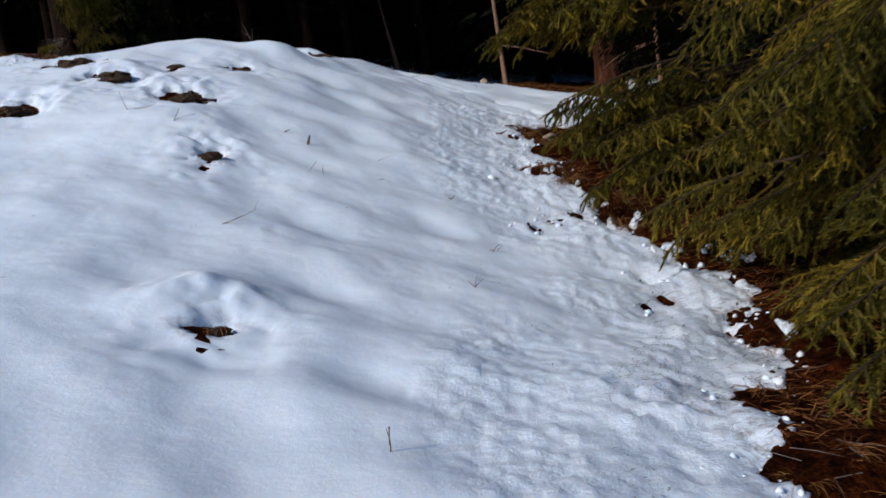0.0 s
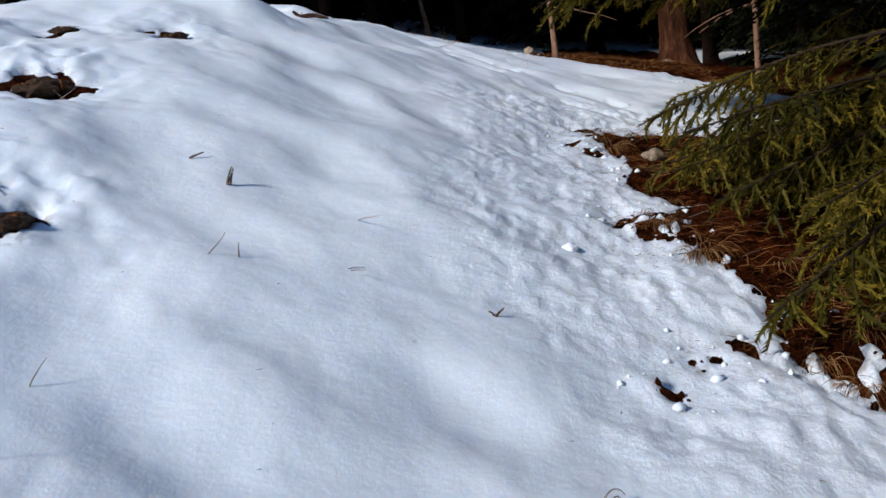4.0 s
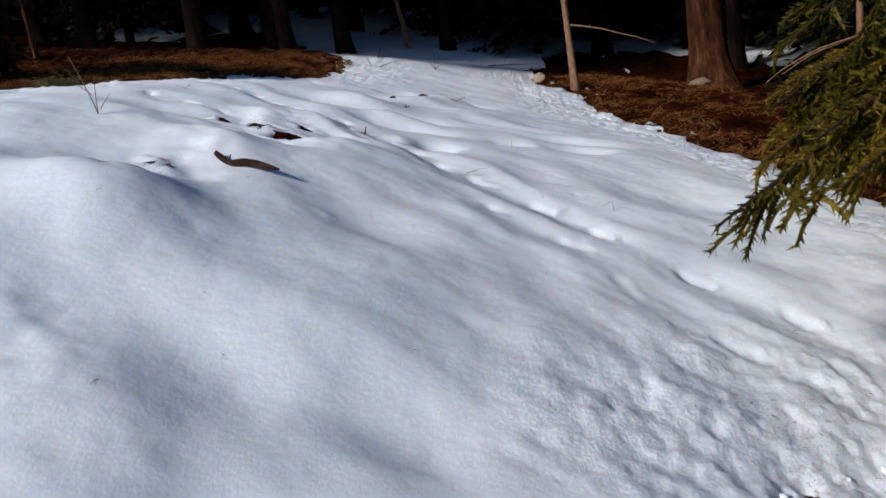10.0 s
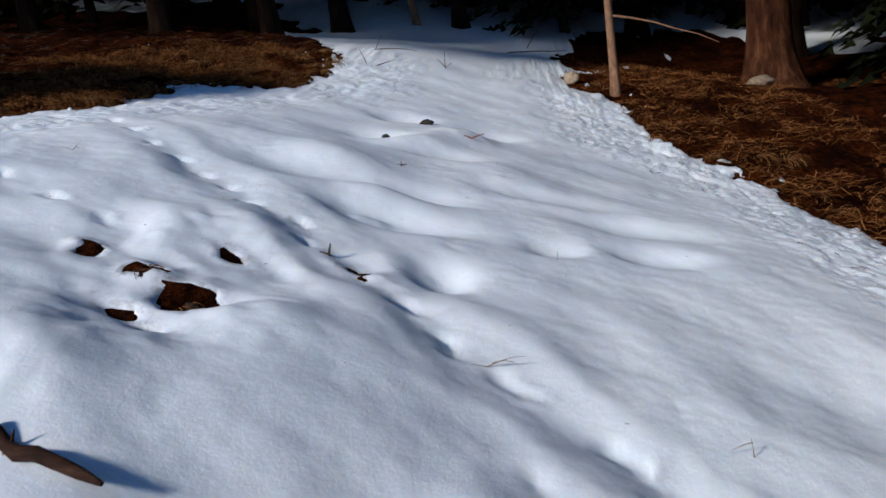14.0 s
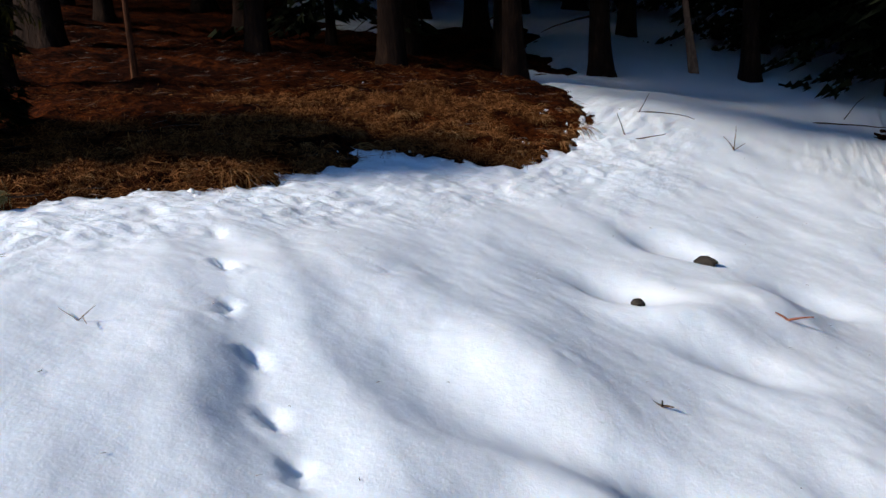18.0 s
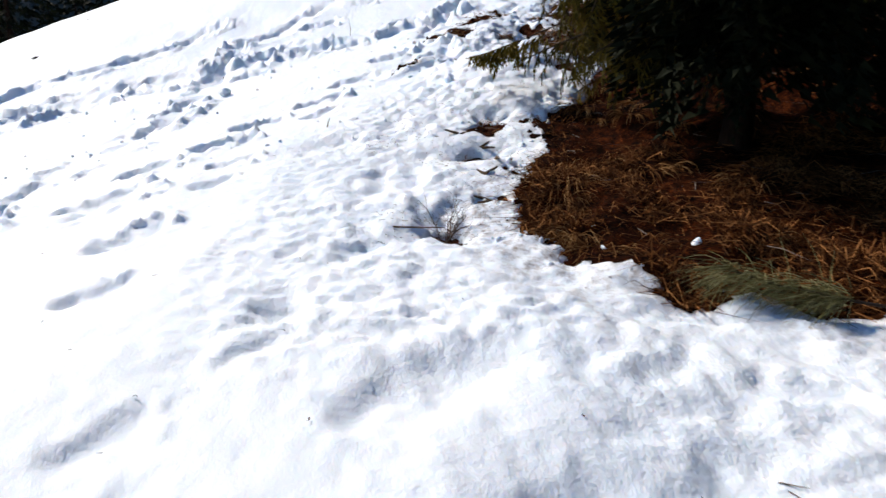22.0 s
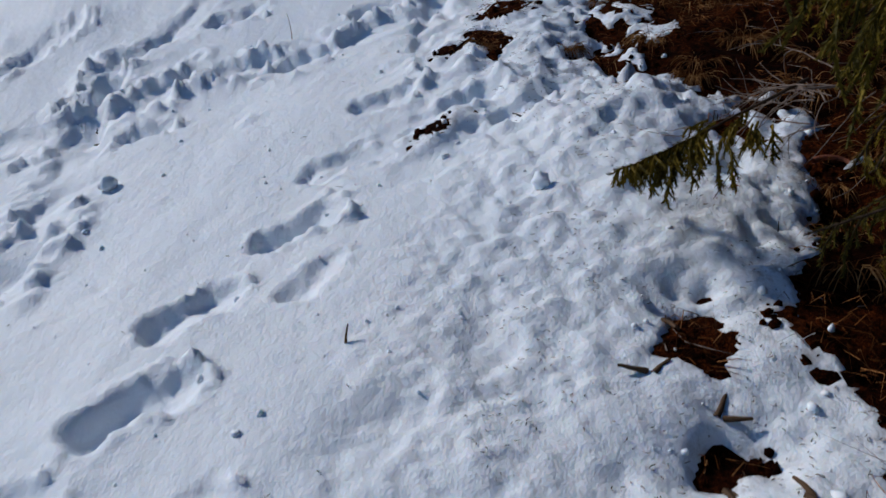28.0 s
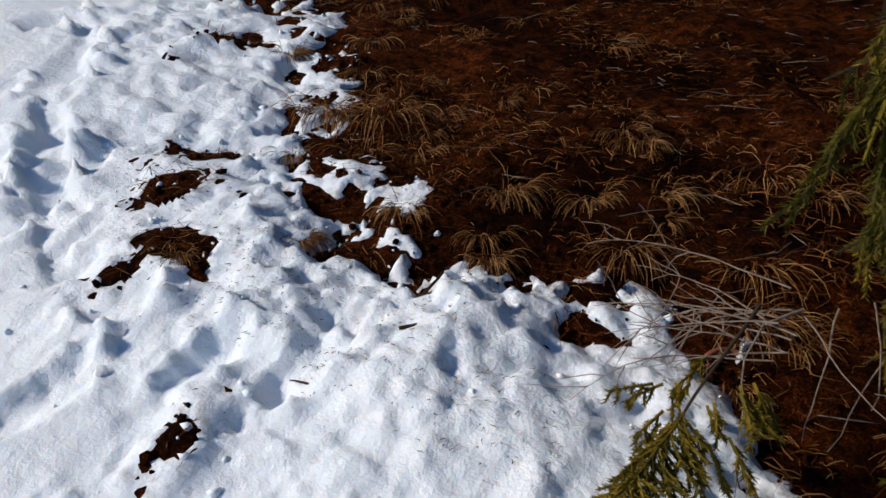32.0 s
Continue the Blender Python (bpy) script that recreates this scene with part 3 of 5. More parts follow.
def snow_shape(x, y, mark, near):
    """Height of the snow over the smooth hillside, away from its edge."""
    west = step(-2.4, -3.8, x)
    z = (1 - 0.5 * west) * (1 - 0.4 * step(9.6, 10.4, y)) * (0.040 * swell(x, y, 1.05, 111, -0.35, 1.1) + 0.027 * swell(x, y, 0.45, 112, -0.3, 1.2) + 0.006 * swell(x, y, 0.22, 13, -0.6, 1.2))
    z = z + 0.0022 * (1 - 0.3 * west) * swell(x, y, 0.09, 113, -0.5, 1.5)
    rough = roughness(x, y, near)
    puffs = 0.030 * np.abs(swell(x, y, 0.23, 14)) + 0.027 * np.abs(swell(x, y, 0.115, 15)) + 0.021 * np.abs(swell(x, y, 0.06, 16)) + 0.011 * swell(x, y, 0.034, 18) - 0.026
    z = z + rough * puffs * (0.55 + 0.45 * step(0.02, 0.2, mark))
    end = step(-5.6, -6.9, x) * step(1.3, 0.4, near)
    z = z + 1.05 * end * (0.024 * step(0.0, 0.22, swell(x, y, 0.19, 71)) + 0.015 * step(0.05, 0.25, swell(x, y, 0.085, 72)) + 0.02 * np.abs(swell(x, y, 0.12, 73)) + 0.009 * np.abs(swell(x, y, 0.05, 75)) - 0.022)
    for cx, cy, r, h in MOUNDS:
        z = z + h * bell(x, y, cx, cy, r)
    for cx, cy, turn, long, wide, deep in HOLLOWS:
        k = np.flatnonzero((np.abs(x - cx) < 3 * long) & (np.abs(y - cy) < 3 * long))
        c, s = math.cos(turn), math.sin(turn)
        u, v = ((x[k] - cx) * c + (y[k] - cy) * s) / long, ((y[k] - cy) * c - (x[k] - cx) * s) / wide
        z[k] -= deep * np.exp(-(u * u + v * v) ** 1.3 * 0.7)
    for p in PRINTS:
        z = z + boot(x, y, *p)
    for line, wide, deep, lumps in TRENCHES:
        k = np.flatnonzero((x > min(p[0] for p in line) - 0.6) & (x < max(p[0] for p in line) + 0.6) & (y > min(p[1] for p in line) - 0.6) & (y < max(p[1] for p in line) + 0.6))
        xk, yk = x[k], y[k]
        d = line_distance(xk, yk, line) + 0.07 * swell(xk, yk, 0.33, 47) + 0.045 * swell(xk, yk, 0.12, 48) + 0.012 * swell(xk, yk, 0.05, 58)
        worn = np.clip(0.6 + 0.8 * swell(xk, yk, 0.38, 50), 0.08, 1.1)
        floor = 1 + 0.35 * swell(xk, yk, 0.13, 49)
        crest = np.exp(-((d - wide * 0.85) / (wide * 0.42)) ** 2) * np.clip(0.3 + 0.9 * swell(xk, yk, 0.4, 51), 0, 1)
        thrown = 0.3 * deep + 0.045 * lumps * step(0.05, 0.3, swell(xk, yk, 0.09, 52)) + 0.022 * lumps * step(0.0, 0.3, swell(xk, yk, 0.05, 53))
        z[k] += -deep * worn * floor * step(wide * 0.62, wide * 0.30, d) + crest * thrown
    for line, long, deep, groove in PAWS:
        d = line_distance(x, y, line) + 0.06 * swell(x, y, 0.3, 54)
        z = z - groove * np.clip(0.7 + 0.6 * swell(x, y, 0.5, 55), 0.1, 1.2) * np.exp(-(d / 0.085) ** 2) + 0.3 * groove * np.exp(-((d - 0.2) / 0.07) ** 2)
        for n, (cx, cy) in enumerate(line[:-1]):
            z = z + boot(x, y, cx + 0.03 * math.sin(n * 2.1), cy + 0.03 * math.cos(n * 1.7), -0.75 + 0.4 * math.sin(n * 2.3), long, deep)
    return z


def part(name, data, mat, parent=None, label=""):
    """One mesh object, from a bmesh or a mesh, under a thing or a part."""
    if isinstance(data, bmesh.types.BMesh):
        me = bpy.data.meshes.new(name)
        data.to_mesh(me)
        data.free()
    else:
        me = data
    if mat and not me.materials:
        me.materials.append(mat)
    ob = new(name, me)
    if parent:
        ob.parent = parent
    if label:
        ob["label"] = label
    return ob


def soup(name, verts, faces, smooth=False):
    """A mesh from arrays of points and of equally long faces."""
    verts, faces = np.asarray(verts, np.float32), np.asarray(faces, np.int32)
    me = bpy.data.meshes.new(name)
    n = faces.shape[1]
    me.vertices.add(len(verts))
    me.vertices.foreach_set("co", verts.ravel())
    me.loops.add(faces.size)
    me.loops.foreach_set("vertex_index", faces.ravel())
    me.polygons.add(len(faces))
    me.polygons.foreach_set("loop_start", np.arange(0, faces.size, n, dtype=np.int32))
    me.polygons.foreach_set("use_smooth", np.full(len(faces), smooth))
    me.update(calc_edges=True)
    return me


def spread(lo, hi, fine, reach):
    """Steps across lo..hi, growing outside to the given reach."""
    mid = np.arange(lo, hi + fine / 2, fine)
    out, d, at = [], fine, 0.0
    while at < reach:
        d *= 1.13
        at += d
        out.append(at)
    out = np.array(out)
    return np.concatenate([lo - out[::-1], mid, hi + out])


def lanes(cuts, steps, reach):
    """Steps across several stretches, each with its own spacing, growing outside to the given reach."""
    mid = np.concatenate([np.arange(a, b - 1e-6, d) for a, b, d in zip(cuts, cuts[1:], steps)] + [[cuts[-1]]])
    tail = spread(0, 0.001, max(steps[0], steps[-1]), reach)
    out = tail[tail > 0.01]
    return np.concatenate([cuts[0] - out[::-1], mid, cuts[-1] + out])


def sheet(name, xs, ys, height, drop=None):
    gx, gy = np.meshgrid(xs, ys)
    x, y = gx.ravel(), gy.ravel()
    z, keep = height(x, y)
    nx = len(xs)
    i = (np.arange(len(ys) - 1)[:, None] * nx + np.arange(nx - 1)[None]).ravel()
    faces = np.stack([i, i + 1, i + nx + 1, i + nx], 1)
    if keep is not None:
        faces = faces[keep[faces].any(1)]
        used = np.unique(faces)
        back = np.zeros(len(x), np.int32)
        back[used] = np.arange(len(used))
        faces, x, y, z = back[faces], x[used], y[used], z[used]
    return soup(name, np.stack([x, y, z], 1), faces, True)


def soil_height(x, y):
    mark, near = snow_depth_mark(x, y)
    lumps = 0.03 * swell(x, y, 0.6, 21) + 0.05 * swell(x, y, 0.27, 22) + 0.016 * swell(x, y, 0.1, 23)
    return hillside(x, y) - 0.085 * (1 - 0.4 * step(-4, -5, x)) * step(-0.3, 0.3, near) + 0.06 * np.exp(-(np.maximum(mark, 0) / 0.12) ** 2) * step(0.25, 0.6, near) + lumps, None


def snow_height(x, y):
    mark, near = snow_depth_mark(x, y)
    base = soil_height(x, y)[0]
    top = hillside(x, y) + snow_shape(x, y, mark, near)
    fill = np.clip(1 - np.exp(-np.maximum(mark, 0) / (0.20 - 0.06 * np.maximum(step(0.9, 0.2, near), step(0.1, 0.4, near - mark)))), 0, 1)
    patches = 0.42 * wave(x, y, 0.7, 31) + 0.42 * wave(x, y, 0.22, 32) + 0.5 * wave(x, y, 0.1, 33) + 0.4 * wave(x, y, 0.05, 35)
    scraps = np.clip(patches - 0.72 - 0.3 * step(-4.0, -4.4, x) - 0.6 * step(0.15, 0.7, -near) + 0.22 * step(0.6, 0.1, -near) * step(9, 8, y) + 0.08 * step(1.2, 0.2, -near) * step(9, 10, y) * step(0.2, 0.8, x) + 0.2 * step(14, 18, y), -0.2, 0.25)
    low = base - 0.05 + np.where((near < 0.1) & (near > -9) & (scraps > 0), 0.034 + 0.05 * np.sqrt(np.maximum(scraps, 0)) + 0.03 * wave(x, y, 0.045, 34), 0)
    z = np.where(mark > 0, base + np.maximum((top - base) * fill, 0.006 * fill), np.maximum(base + 2.0 * np.maximum(mark, -0.05), low))
    return z, (mark > -0.12) | (scraps > 0.0)


ground = part("ground", sheet("ground", lanes((-9.5, -7.9, -3.2, 0.5, 1.9, 4), (0.06, 0.03, 0.06, 0.03, 0.08), 900), lanes((1.0, 7.6, 10.4, 13.0, 19), (0.04, 0.06, 0.03, 0.06), 900), soil_height), LITTER)
tagged(ground, "reddish-brown forest soil under fallen spruce needles", "ground", kind="structure")
snow = part("snow_cover", sheet("snow_cover", lanes((-9.2, -7.9, -3.6, 0.1, 1.9), (0.028, 0.016, 0.026, 0.018), 900), lanes((1.6, 9.0, 12.5, 15.2), (0.022, 0.016, 0.028), 900), snow_height), SNOW)
co = np.empty(len(snow.data.vertices) * 3, np.float32)
snow.data.vertices.foreach_get("co", co)
co = co.reshape(-1, 3).astype(float)
snow.data.attributes.new("rough", 'FLOAT', 'POINT').data.foreach_set("value", np.clip(roughness(co[:, 0], co[:, 1], snow_depth_mark(co[:, 0], co[:, 1])[1]) + 0.5 * step(-4.6, -6.2, co[:, 0]), 0, 1).astype(np.float32))
edge = snow_depth_mark(co[:, 0], co[:, 1])
patchy = np.clip(0.6 + wave(co[:, 0], co[:, 1], 0.3, 81), 0, 1)
stain = np.maximum(0.8 * step(0.10, 0.0, edge[0]), step(0.45, 0.0, edge[1]) * patchy * step(15, 12, co[:, 1]))
stain = np.maximum(stain, 0.6 * step(-6.3, -7.0, co[:, 0]) * step(1.0, 0.2, edge[1]) * patchy)
snow.data.attributes.new("grime", 'FLOAT', 'POINT').data.foreach_set("value", stain.astype(np.float32))
tagged(snow, "old granular white snow with melted ragged edges and footprints", "snow", kind="structure")


# ---------------------------------------------------------------- shapes for wood and leaves
def tube(points, radii, sides=6, cap=True):
    """Points and quads of a tapered tube along a line of points."""
    pts = np.asarray(points, float)
    n = len(pts)
    way = np.gradient(pts, axis=0)
    way /= np.linalg.norm(way, axis=1)[:, None] + 1e-9
    ref = np.where(np.abs(way[:, 2:3]) < 0.9, [[0, 0, 1.0]], [[1.0, 0, 0]])
    a = np.cross(way, ref)
    a /= np.linalg.norm(a, axis=1)[:, None] + 1e-9
    b = np.cross(way, a)
    ang = np.linspace(0, 2 * np.pi, sides, endpoint=False)
    r = np.asarray(radii, float)[:, None, None]
    ring = pts[:, None] + r * (np.cos(ang)[None, :, None] * a[:, None] + np.sin(ang)[None, :, None] * b[:, None])
    v = ring.reshape(-1, 3)
    i = (np.arange(n - 1)[:, None] * sides + np.arange(sides)[None]).ravel()
    j = (np.arange(n - 1)[:, None] * sides + (np.arange(sides)[None] + 1) % sides).ravel()
    return v, np.stack([i, j, j + sides, i + sides], 1)


class Heap:
    """Collects points and faces of one mesh."""

    def __init__(self):
        self.v, self.f, self.n = [], [], 0

    def add(self, v, f):
        self.v.append(np.asarray(v, float))
        self.f.append(np.asarray(f) + self.n)
        self.n += len(v)

    def mesh(self, name, mat=None, smooth=True):
        me = soup(name, np.concatenate(self.v), np.concatenate(self.f), smooth)
        if mat:
            me.materials.append(mat)
        return me


def bend(start, way, length, steps, rng, sag=0.0, wander=0.12):
    """A wandering line of points."""
    p, d = np.array(start, float), np.array(way, float)
    d /= np.linalg.norm(d)
    out = [p.copy()]
    for k in range(steps):
        d = d + rng.normal(0, wander, 3) / math.sqrt(steps) + np.array([0, 0, -sag / steps])
        d /= np.linalg.norm(d)
        p = p + d * length / steps
        out.append(p.copy())
    return np.array(out)


def needle_soup(line, per_metre, size, width, rng, start=0.0):
    """Thin pointed needles all round a twig, leaning towards its tip."""
    seg = np.diff(line, axis=0)
    lens = np.linalg.norm(seg, axis=1)
    total = lens.sum()
    n = max(3, int(total * (1 - start) * per_metre))
    t = (start + (1 - start) * rng.random(n)) * total
    cum = np.concatenate([[0], np.cumsum(lens)])
    k = np.clip(np.searchsorted(cum, t) - 1, 0, len(seg) - 1)
    at = line[k] + seg[k] * ((t - cum[k]) / (lens[k] + 1e-9))[:, None]
    way = seg[k] / (lens[k][:, None] + 1e-9)
    side = rng.normal(0, 1, (n, 3))
    side[:, 2] += 0.25
    side -= (side * way).sum(1)[:, None] * way
    side /= np.linalg.norm(side, axis=1)[:, None] + 1e-9
    d = side * 0.72 + way * 0.72
    across = np.cross(d, rng.normal(0, 1, (n, 3)))
    across /= np.linalg.norm(across, axis=1)[:, None] + 1e-9
    long = size * (0.75 + 0.5 * rng.random(n))[:, None]
    a, b, c = at - across * width / 2, at + across * width / 2, at + d * long
    v = np.stack([a, b, c], 1).reshape(-1, 3)
    return v, np.arange(3 * n).reshape(-1, 3)


def shoot(leaf, core, line, density, size, width, rng, start=0.0):
    """A green shoot: its thin green stem and the needles round it."""
    k = min(len(line) - 3, int(start * (len(line) - 1)))
    core.add(*tube(line[k:], np.linspace(0.0042, 0.002, len(line) - k) * size / 0.014, 3))
    leaf.add(*needle_soup(line, density, size, width, rng, start=start))


def branch_meshes(seed, length=1.5, pairs=17, density=250, bare=0.3, hang=0.25, size=0.020, width=0.0062, gap=0.040, bare_sides=True, shoots=1.35):
    """A spruce branch along +x: its wood, and its needles."""
    rng = np.random.default_rng(seed)
    wood, leaf, core = Heap(), Heap(), Heap()
    main = bend((0, 0, 0), (1, 0, 0.2), length, 14, rng, sag=0.45, wander=0.2)
    main = main * np.array([length / max(main[-1, 0], 0.3), 1, 1]) - np.linspace(0, 1, len(main))[:, None] * np.array([0, main[-1, 1], main[-1, 2]])
    wood.add(*tube(main, np.linspace(0.010, 0.0022, len(main)) * length / 1.2, 6))
    shoot(leaf, core, main, density, size, width, rng, max(bare, 0.5))
    for k in range(pairs):
        u = 0.16 + 0.82 * (k + 0.5 * rng.random()) / pairs
        i = min(int(u * 14), 13)
        root = main[i] + (main[i + 1] - main[i]) * (u * 14 - i)
        way = main[i + 1] - main[i]
        way /= np.linalg.norm(way)
        for side in (-1, 1):
            if rng.random() < 0.1:
                continue
            long = length * (0.07 + 0.30 * math.sin(math.pi * min(1, 0.15 + 0.95 * u)) ** 0.8 * (1.1 - 0.5 * u)) * (0.4 + 0.85 * rng.random())
            d = way * (0.6 + 0.45 * u) + np.array([0, side * (0.45 + 0.7 * rng.random()), -0.05 - 0.55 * rng.random()])
            line = bend(root, d, long, 6, rng, sag=hang * (0.4 + rng.random()), wander=0.16)
            if bare_sides:
                wood.add(*tube(line, np.linspace(0.0036, 0.0014, len(line)) * length / 1.3, 4))
            from_u = bare * 1.25 if u < 0.5 else 0.0
            shoot(leaf, core, line, density, size, width, rng, min(0.8, from_u))
            turns = int(long * (1 - from_u) / gap)
            for m in range(turns):
                w = from_u + (1 - from_u) * (m + 0.3 + 0.6 * rng.random()) / turns
                w = min(w, 0.97)
                j = min(int(w * 6), 5)
                r2 = line[j] + (line[j + 1] - line[j]) * (w * 6 - j)
                ahead = (line[j + 1] - line[j]) / np.linalg.norm(line[j + 1] - line[j])
                flank = np.cross(ahead, (0, 0, 1)) * (1 if m % 2 else -1)
                d2 = ahead * (0.5 + 0.5 * rng.random()) + flank * (0.3 + 0.6 * rng.random()) + np.array([0, 0, -hang * (0.1 + 1.9 * rng.random()) + 0.15 * rng.normal()])
                sub = bend(r2, d2, (0.028 + 0.05 * rng.random() * (1.15 - w) + 0.02 * rng.random()) * max(0.75, length / 1.3) * shoots, 2, rng, sag=0.3, wander=0.12)
                shoot(leaf, core, sub, density * 1.15, size, width, rng)
    green = Heap()
    v, f = np.concatenate(core.v), np.concatenate(core.f)
    green.add(v, f[:, [0, 1, 2]])
    green.add(np.zeros((0, 3)), f[:, [0, 2, 3]] - green.n)
    green.add(np.concatenate(leaf.v), np.concatenate(leaf.f))
    return wood.mesh("branch", BRANCH_BARK), green.mesh("needles", NEEDLES, False)


BRANCHES = [branch_meshes(k, bare=0.25 + 0.05 * (k % 3), hang=(0.2, 0.5, 0.3, 0.7)[k % 4]) for k in range(6)]
FLAT = [branch_meshes(10 + k, pairs=19, density=270, bare=0.3, hang=0.12, gap=0.036) for k in range(3)]
FINE = [branch_meshes(20 + k, pairs=18, density=560, bare=0.3 + 0.12 * (k % 2), hang=(0.5, 0.8, 1.1, 0.65)[k % 4], size=0.0155, width=0.0034, gap=0.034, shoots=1.0) for k in range(4)]
BRANCH_LONG = 1.5


def curtain_meshes(seed, length=1.0, strands=24, density=520, size=0.0155, width=0.0036):
    """A drooping spruce bough along +x with long hanging side shoots: its wood, and its needles."""
    rng = np.random.default_rng(seed)
    wood, leaf, core = Heap(), Heap(), Heap()
    main = bend((0, 0, 0), (1, 0, 0.25), length, 12, rng, sag=0.7, wander=0.15)
    main = main * np.array([length / max(main[-1, 0], 0.3), 1, 1]) - np.linspace(0, 1, len(main))[:, None] * np.array([0, main[-1, 1], main[-1, 2]])
    wood.add(*tube(main, np.linspace(0.009, 0.002, len(main)), 6))
    shoot(leaf, core, main, density, size, width, rng, 0.6)
    for k in range(strands):
        u = 0.3 + 0.68 * (k + rng.random()) / strands
        i = min(int(u * 12), 11)
        root = main[i] + (main[i + 1] - main[i]) * (u * 12 - i)
        long = 0.12 + 0.34 * rng.random() * (1.2 - 0.6 * u)
        line = bend(root, (0.35, rng.normal(0, 0.5), -0.35 - 0.4 * rng.random()), long, 8, rng, sag=1.3, wander=0.25)
        wood.add(*tube(line, np.linspace(0.003, 0.0014, len(line)), 4))
        shoot(leaf, core, line, density, size, width, rng, 0.12)
        turns = int(long / 0.03)
        for m in range(turns):
            w = min(0.12 + 0.88 * (m + rng.random()) / turns, 0.97)
            j = min(int(w * 8), 7)
            r2 = line[j] + (line[j + 1] - line[j]) * (w * 8 - j)
            ahead = (line[j + 1] - line[j]) / np.linalg.norm(line[j + 1] - line[j])
            d2 = ahead * 0.75 + rng.normal(0, 0.5, 3) + np.array([0, 0, -0.3])
            sub = bend(r2, d2, 0.03 + 0.06 * rng.random(), 2, rng, sag=0.4, wander=0.12)
            shoot(leaf, core, sub, density, size, width, rng)
    green = Heap()
    v, f = np.concatenate(core.v), np.concatenate(core.f)
    green.add(v, f[:, [0, 1, 2]])
    green.add(np.zeros((0, 3)), f[:, [0, 2, 3]] - green.n)
    green.add(np.concatenate(leaf.v), np.concatenate(leaf.f))
    return wood.mesh("branch", BRANCH_BARK), green.mesh("needles", NEEDLES, False)


CURTAINS = [curtain_meshes(30 + k) for k in range(3)]


def aim(root, tip, roll, natural=BRANCH_LONG):
    """The pose and stretch that lays a branch mesh from root to tip."""
    d = Vector(tip) - Vector(root)
    x = d.normalized()
    y = Vector((0, 0, 1)).cross(x).normalized()
    z = x.cross(y)
    m = Matrix((x, y, z)).transposed().to_4x4()
    s = d.length / natural
    return Matrix.Translation(root) @ m @ Matrix.Rotation(roll, 4, 'X') @ Matrix.Diagonal((s, s ** 0.7, s ** 0.7, 1))


def add_branch(tree, root, tip, rng, models, roll=None, natural=BRANCH_LONG):
    """One branch with its needles, as a part of a tree."""
    wood, leaf = models[int(rng.integers(len(models)))]
    b = part("branch", wood, None, tree)
    base = Vector(tree.location)
    b.matrix_basis = aim(Vector(root) - base, Vector(tip) - base, float(rng.normal(0, 0.25)) if roll is None else roll, natural)
    part("needles", leaf, None, b)
    return b


def trunk_mesh(height, radius, seed, flare=1.5, lean=(0, 0), sides=14, dead=0, tall_steps=26):
    """A tapered trunk with a flared, knotty foot."""
    rng = np.random.default_rng(seed)
    zs = np.concatenate([[-0.4, -0.1, 0, 0.08, 0.2, 0.4, 0.7], np.linspace(1.0, height, tall_steps)])
    v, f = [], []
    for k, z in enumerate(zs):
        u = max(0, z) / height
        r = radius * (1 - 0.85 * u) + radius * (flare - 1) * math.exp(-max(z, 0) / 0.35)
        for s in range(sides):
            a = 2 * math.pi * s / sides
            root = 1 + (0.22 * math.sin(a * 3 + seed) + 0.12 * math.sin(a * 5 + 2 * seed)) * math.exp(-max(z, 0) / 0.3) + 0.05 * math.sin(a * 4 + z * 2.2 + seed) + rng.normal(0, 0.02)
            v.append((r * root * math.cos(a) + lean[0] * z, r * root * math.sin(a) + lean[1] * z, z))
    n = sides
    for k in range(len(zs) - 1):
        for s in range(n):
            f.append((k * n + s, k * n + (s + 1) % n, (k + 1) * n + (s + 1) % n, (k + 1) * n + s))
    heap = Heap()
    heap.add(v, f)
    for k in range(dead):
        a, z = rng.random() * 2 * math.pi, 0.6 + 4 * rng.random()
        line = bend((lean[0] * z, lean[1] * z, z), (math.cos(a), math.sin(a), -0.1), 0.5 + 0.8 * rng.random(), 5, rng, sag=0.4)
        heap.add(*tube(line, np.linspace(0.016, 0.004, 6), 4))
    return heap.mesh("trunk")


